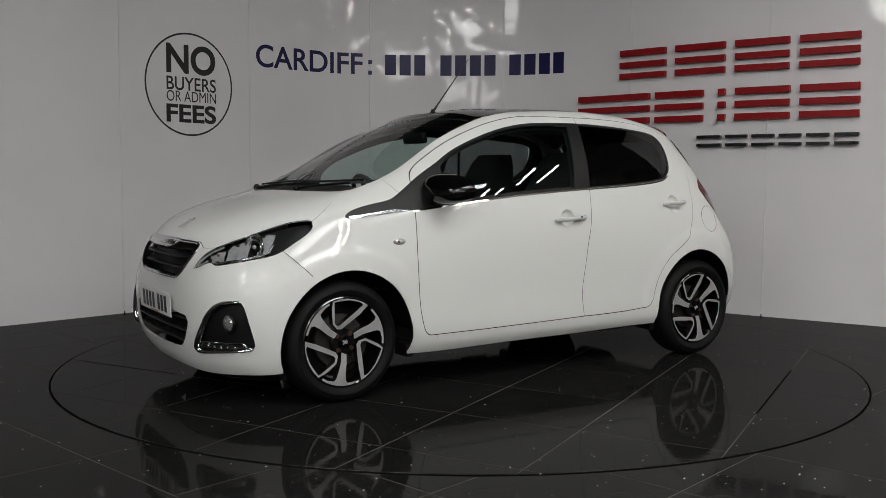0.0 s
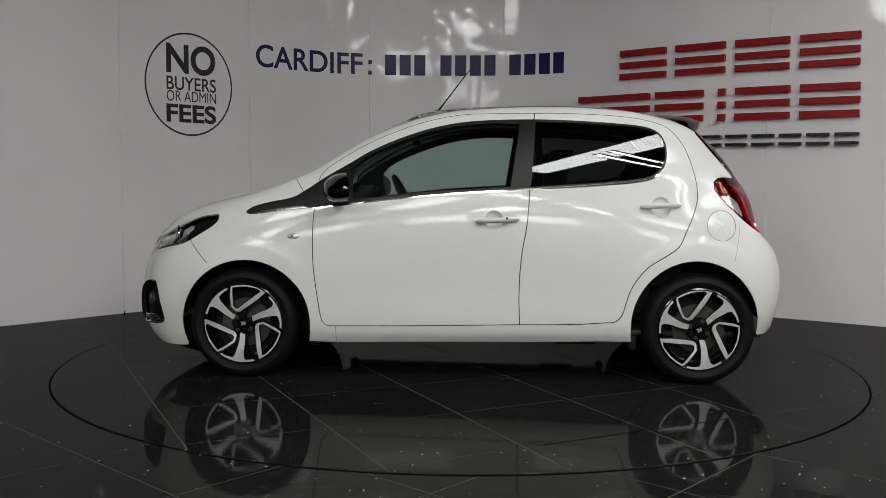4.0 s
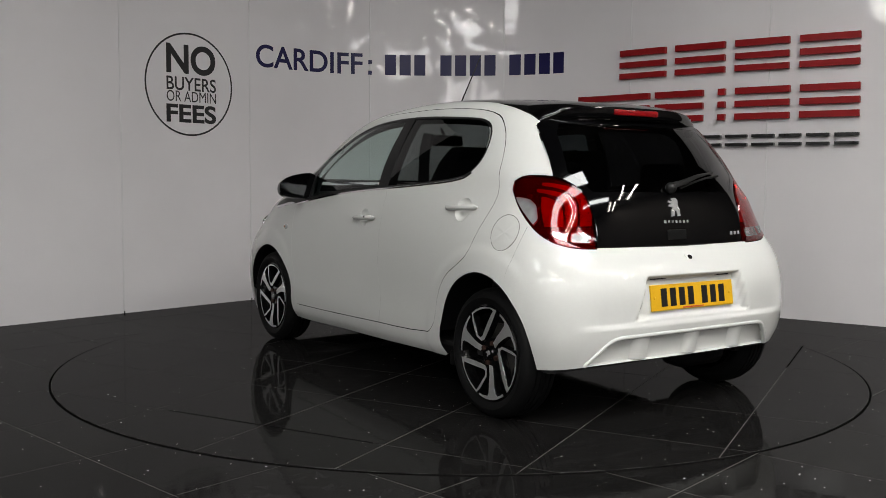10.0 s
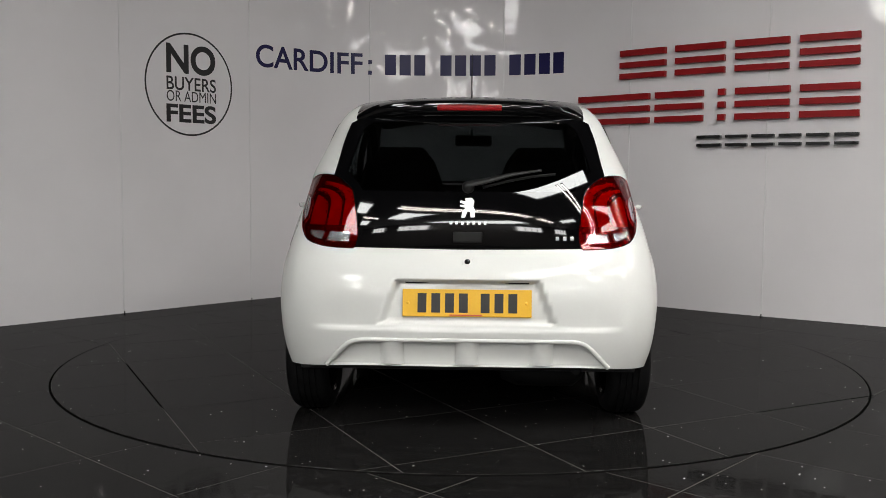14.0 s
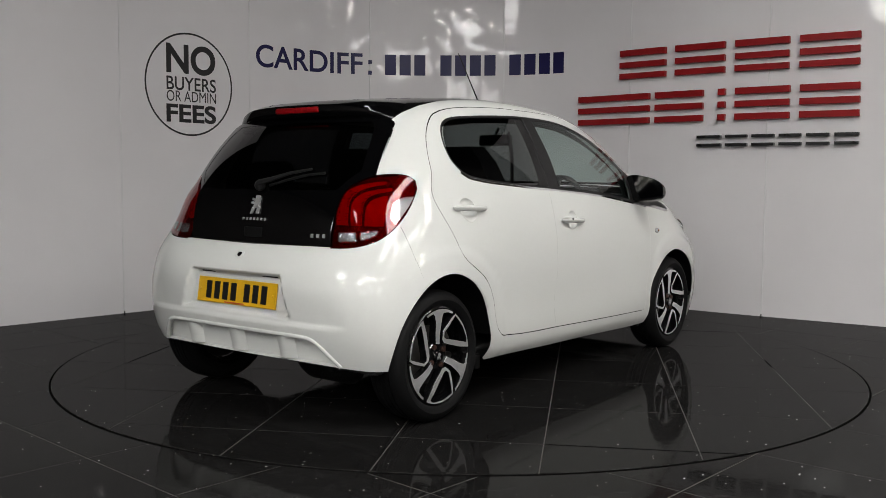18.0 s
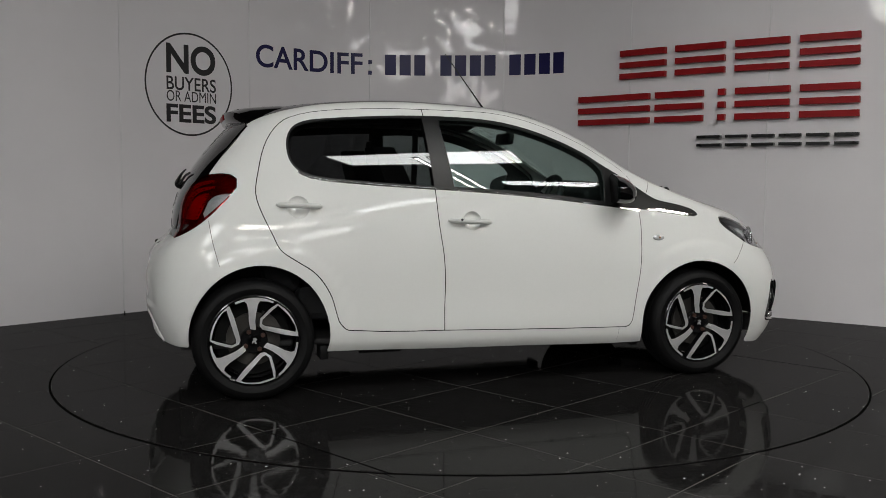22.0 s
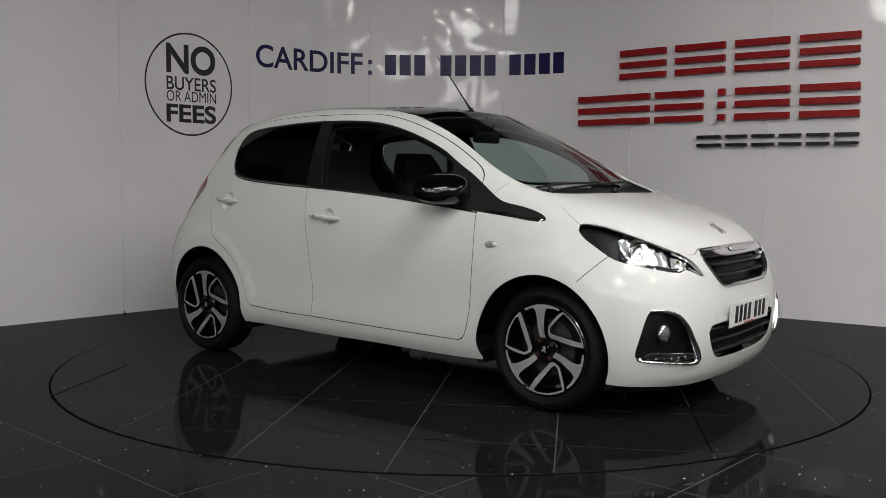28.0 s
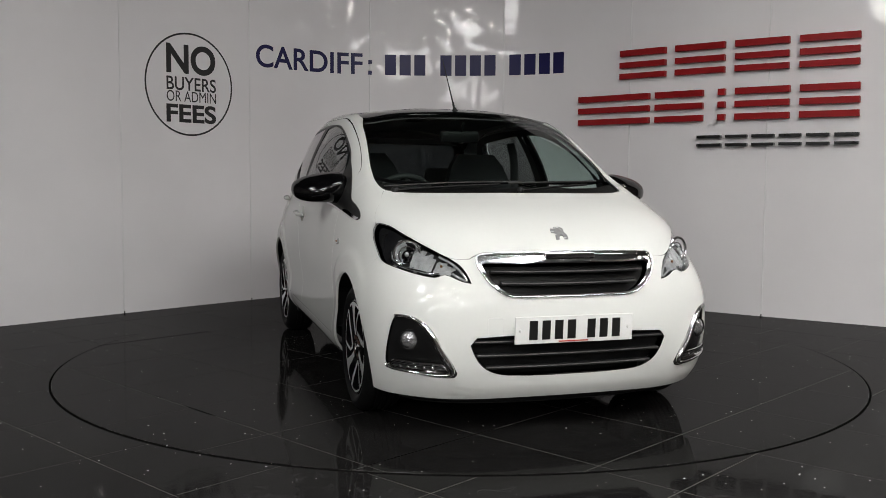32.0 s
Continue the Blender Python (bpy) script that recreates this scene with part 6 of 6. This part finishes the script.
p, n = tail_spot(0, .918, .002)
badge(facing(p, n), gate)
for nm, word, y0, z, w, hgt, count in (("brand_bar", "silver brand bar", .082, .857, .0236, .006, 7), ("model_bar", "silver model bar", -.352, .797, .030, .008, 3)):
    for k in range(count):
        bm = bmesh.new()
        p, n = tail_spot(y0 - w * (k + .5), z, .002)
        box(bm, -w * .24, w * .24, -.001, .002, -hgt, hgt, .0008, facing(p, n))
        part(nm, bm, SILVER, gate, word)
p, n = spot("top", 1.655, 0, .002, (0, 3), (4.5, 8))
badge(facing(p, n, (-.6, 0, 1)), car)
# rear wiper
bm = bmesh.new()
pts = []
for y, z in ((.0, 1.005), (-.08, 1.02), (-.18, 1.045), (-.30, 1.062)):
    p, n = tail_spot(y, z, .028)
    pts.append(p)
tube(bm, pts, [.017, .014, .010, .006], 8, flat=.6)
pts = []
for y, z in ((-.06, 1.00), (-.16, 1.025), (-.26, 1.045), (-.36, 1.055)):
    p, n = tail_spot(y, z, .010)
    pts.append(p)
tube(bm, pts, .006, 6)
p, n = tail_spot(0, 1.0, .012)
bmesh.ops.create_uvsphere(bm, u_segments=14, v_segments=8, radius=.026, matrix=Matrix.Translation(p))
auto_smooth(part("rear_wiper", bm, SATIN, gate, "black rear wiper"), 50)
bm = bmesh.new()
p, n = tail_spot(0, .80, .001)
box(bm, -.06, .06, -.002, .002, -.022, .022, .004, facing(p, n))
part("latch_cover", bm, PLASTIC, gate)

# ---------------------------------------------------------------- flanks
for cx, cz, r in ((-.125, .837, .046), (-.964, .903, .052)):
    def dish(bm, cx=cx, cz=cz, r=r):
        rows = []
        for k in range(7):
            q = k / 6
            ring = []
            for j in range(24):
                t = 2 * math.pi * j / 24
                x, z = cx + r * 1.01 * q * math.cos(t), cz + r * 1.01 * q * math.sin(t)
                p, n = spot("side", x, z, 0, (5, 12), (3, 9))
                ring.append(bm.verts.new(p - Vector((0, .022 * (1 - q ** 4), 0))))
            rows.append(ring)
        for A, B in zip(rows, rows[1:]):
            for j in range(24):
                bm.faces.new((A[j], B[j], B[(j + 1) % 24], A[(j + 1) % 24]))
        bmesh.ops.remove_doubles(bm, verts=bm.verts, dist=1e-5)
        bmesh.ops.recalc_face_normals(bm, faces=bm.faces)
    both_sides("handle_dish", dish, PAINT)
for x0, x1, z0, z1, front in ((-.250, -.028, .841, .829, True), (-1.068, -.855, .915, .907, False)):
    def handle(bm, x0=x0, x1=x1, z0=z0, z1=z1, front=front):
        pts, rr = [], []
        for k in range(13):
            t = k / 12
            x, z = x0 + (x1 - x0) * t, z0 + (z1 - z0) * t
            p, n = spot("side", x, z, 0, (5, 12), (3, 9))
            pts.append(p + Vector((0, .012 + .020 * math.sin(math.pi * min(max((t - .08) / .84, 0), 1)) ** .5, 0)))
            rr.append(.0145 * max(min(t * 14 + .35, (1 - t) * 14 + .35, 1), .3))
        tube(bm, pts, rr, 10, flat=.72)
    made = both_sides("door_handle", handle, PAINT, "white door handle")
    if front:
        for ob, sgn in zip(made, (1, -1)):
            bm = bmesh.new()
            p, n = spot("side", -.189, .839, .038, (5, 12), (3, 9))
            bmesh.ops.create_uvsphere(bm, u_segments=12, v_segments=8, radius=.0065, matrix=Matrix.Translation((p.x, p.y * sgn, p.z)))
            part("keyhole", bm, INK, ob)


def repeater(bm):
    p, n = spot("side", .898, .743, .002, (3, 8), (3, 8))
    bmesh.ops.create_uvsphere(bm, u_segments=18, v_segments=10, radius=1, matrix=facing(p, n) @ Matrix.Diagonal((.033, .007, .015, 1)))


for ob, sgn in zip(both_sides("side_repeater", repeater, CLEAR_LAMP, "clear oval side repeater"), (1, -1)):
    bm = bmesh.new()
    p, n = spot("side", .902, .743, .008, (3, 8), (3, 8))
    bmesh.ops.create_uvsphere(bm, u_segments=10, v_segments=8, radius=.006, matrix=Matrix.Translation((p.x, p.y * sgn, p.z)))
    part("repeater_bulb", bm, AMBER, ob)
# fuel flap, on the left flank alone
bm = bmesh.new()
rows = []
for q in (0.001, .25, .5, .75, 1.0):
    rows.append([bm.verts.new(spot("side", -1.268 + .0715 * q * math.cos(2 * math.pi * j / 40), .814 + .0735 * q * math.sin(2 * math.pi * j / 40), .0008, (8, 13), (3, 9))[0]) for j in range(40)])
for A, B in zip(rows, rows[1:]):
    for j in range(40):
        bm.faces.new((A[j], B[j], B[(j + 1) % 40], A[(j + 1) % 40]))
bmesh.ops.recalc_face_normals(bm, faces=bm.faces)
flap_ob = auto_smooth(part("fuel_flap", bm, PAINT, car, "round white fuel flap"), 40)
bm = bmesh.new()
tube(bm, [spot("side", -1.268 + .0735 * math.cos(2 * math.pi * j / 48), .814 + .0755 * math.sin(2 * math.pi * j / 48), -.0004, (8, 13), (3, 9))[0] for j in range(48)], .0013, 6, True)
part("flap_seal", bm, GAP, flap_ob)

# door mirrors


def mirror_pod(bm):
    """A rounded pod, fuller to the front, with a flat back."""
    n, k = 24, 12
    rings = []
    for i in range(k + 1):
        t = i / k
        x = .606 + .128 * t
        s = math.sqrt(max(1 - t ** 2.6, 0)) if i < k else .05
        ring = []
        for j in range(n):
            a = 2 * math.pi * j / n
            c, d = math.cos(a), math.sin(a)
            c, d = math.copysign(abs(c) ** .72, c), math.copysign(abs(d) ** .72, d)
            y = .835 + .137 * c * (s * .93 + .07)
            z = .994 + (.070 - .013 * c) * d * (s * .9 + .1) - .02 * t - .010 * c
            ring.append(bm.verts.new((x + .03 - .06 * (y - .73) / .24 + .01 * (1 - t), y, z)))
        rings.append(ring)
    for A, B in zip(rings, rings[1:]):
        for j in range(n):
            bm.faces.new((A[j], A[(j + 1) % n], B[(j + 1) % n], B[j]))
    bm.faces.new(rings[-1][::-1]), bm.faces.new(rings[0])
    bmesh.ops.recalc_face_normals(bm, faces=bm.faces)


def mirror_foot(bm):
    tube(bm, smooth_line([(.70, .735, .930), (.69, .775, .938), (.675, .82, .950), (.67, .86, .96)], 5), .026, 10, flat=.7)


def mirror_glass(bm):
    ring = []
    for j in range(24):
        a = 2 * math.pi * j / 24
        c, d = math.cos(a), math.sin(a)
        c, d = math.copysign(abs(c) ** .75, c), math.copysign(abs(d) ** .75, d)
        y, z = .838 + .116 * c, .994 + (.057 - .011 * c) * d - .010 * c
        ring.append(bm.verts.new((.612 + .03 - .06 * (y - .73) / .24 + .01 - .002, y, z)))
    bm.faces.new(ring)


MIRROR_GLASS = mat("mirror_glass", (0.75, 0.78, 0.78), 0.02, metal=1.0, vary=0.01, rough_vary=0.0)
pods = both_sides("door_mirror", mirror_pod, GLOSS_BLACK, "glossy black door mirror")
for pod, sgn in zip(pods, (1, -1)):
    for nm, build, mt, lb in (("mirror_glass", mirror_glass, MIRROR_GLASS, "mirror glass"), ("mirror_foot", mirror_foot, SATIN, "black mirror foot")):
        bm = bmesh.new()
        build(bm)
        if sgn < 0:
            flip(bm)
        auto_smooth(part(nm, bm, mt, pod, lb), 40)

# aerial
bm = bmesh.new()
lathe(bm, [(.001, .0), (.024, .0), (.020, .010), (.011, .020), (.008, .030), (.001, .031)], 20, "z")
bmesh.ops.transform(bm, matrix=pose(.215, .0, 1.412), verts=bm.verts)
tube(bm, [(.213, 0, 1.428), (.17, 0, 1.485), (-.03, 0, 1.745)], [.008, .0045, .0022], 8)
auto_smooth(part("aerial", bm, SATIN, car, "thin black roof aerial"), 40)

# front wipers
for pts, blade in (([(1.07, -.56, .985), (1.04, -.3, 1.002), (1.0, -.02, 1.014)], [(1.02, -.60, 1.004), (1.0, -.25, 1.022), (.985, .10, 1.028)]),
                   ([(1.09, .05, .985), (1.05, .25, 1.004), (.985, .45, 1.016)], [(1.01, .02, 1.020), (.985, .25, 1.027), (.94, .52, 1.033)])):
    bm = bmesh.new()
    tube(bm, smooth_line(pts, 5), .007, 8, flat=.6)
    tube(bm, smooth_line(blade, 5), .005, 6)
    bmesh.ops.create_uvsphere(bm, u_segments=10, v_segments=8, radius=.02, matrix=Matrix.Translation(pts[0]))
    auto_smooth(part("wiper", bm, SATIN, car, "black windscreen wiper"), 40)
# tow eye cover on the bumper
bm = bmesh.new()
pts = []
for y, z in ((.300, .482), (.306, .488), (.360, .488), (.366, .482), (.366, .418), (.300, .418)):
    p, n = spot("end", y, z, 0.0002, (0, 3), (0, 5))
    pts.append((p.x, -p.y, p.z))
tube(bm, pts, .0011, 4, True)
part("tow_eye_cover", bm, SEAM, car)

# ---------------------------------------------------------------- what moves


def motions():
    rows_disc, rows_car = [], []
    for k in range(33):
        turn = pose(0, 0, 0, 0, 0, START + RATE * k)
        rows_disc.append((float(k), turn))
        rows_car.append((float(k), turn @ pose(CAR_X, CAR_Y, FLOOR_Z)))
    walk(turntable, rows_disc)
    walk(car, rows_car)


motions()
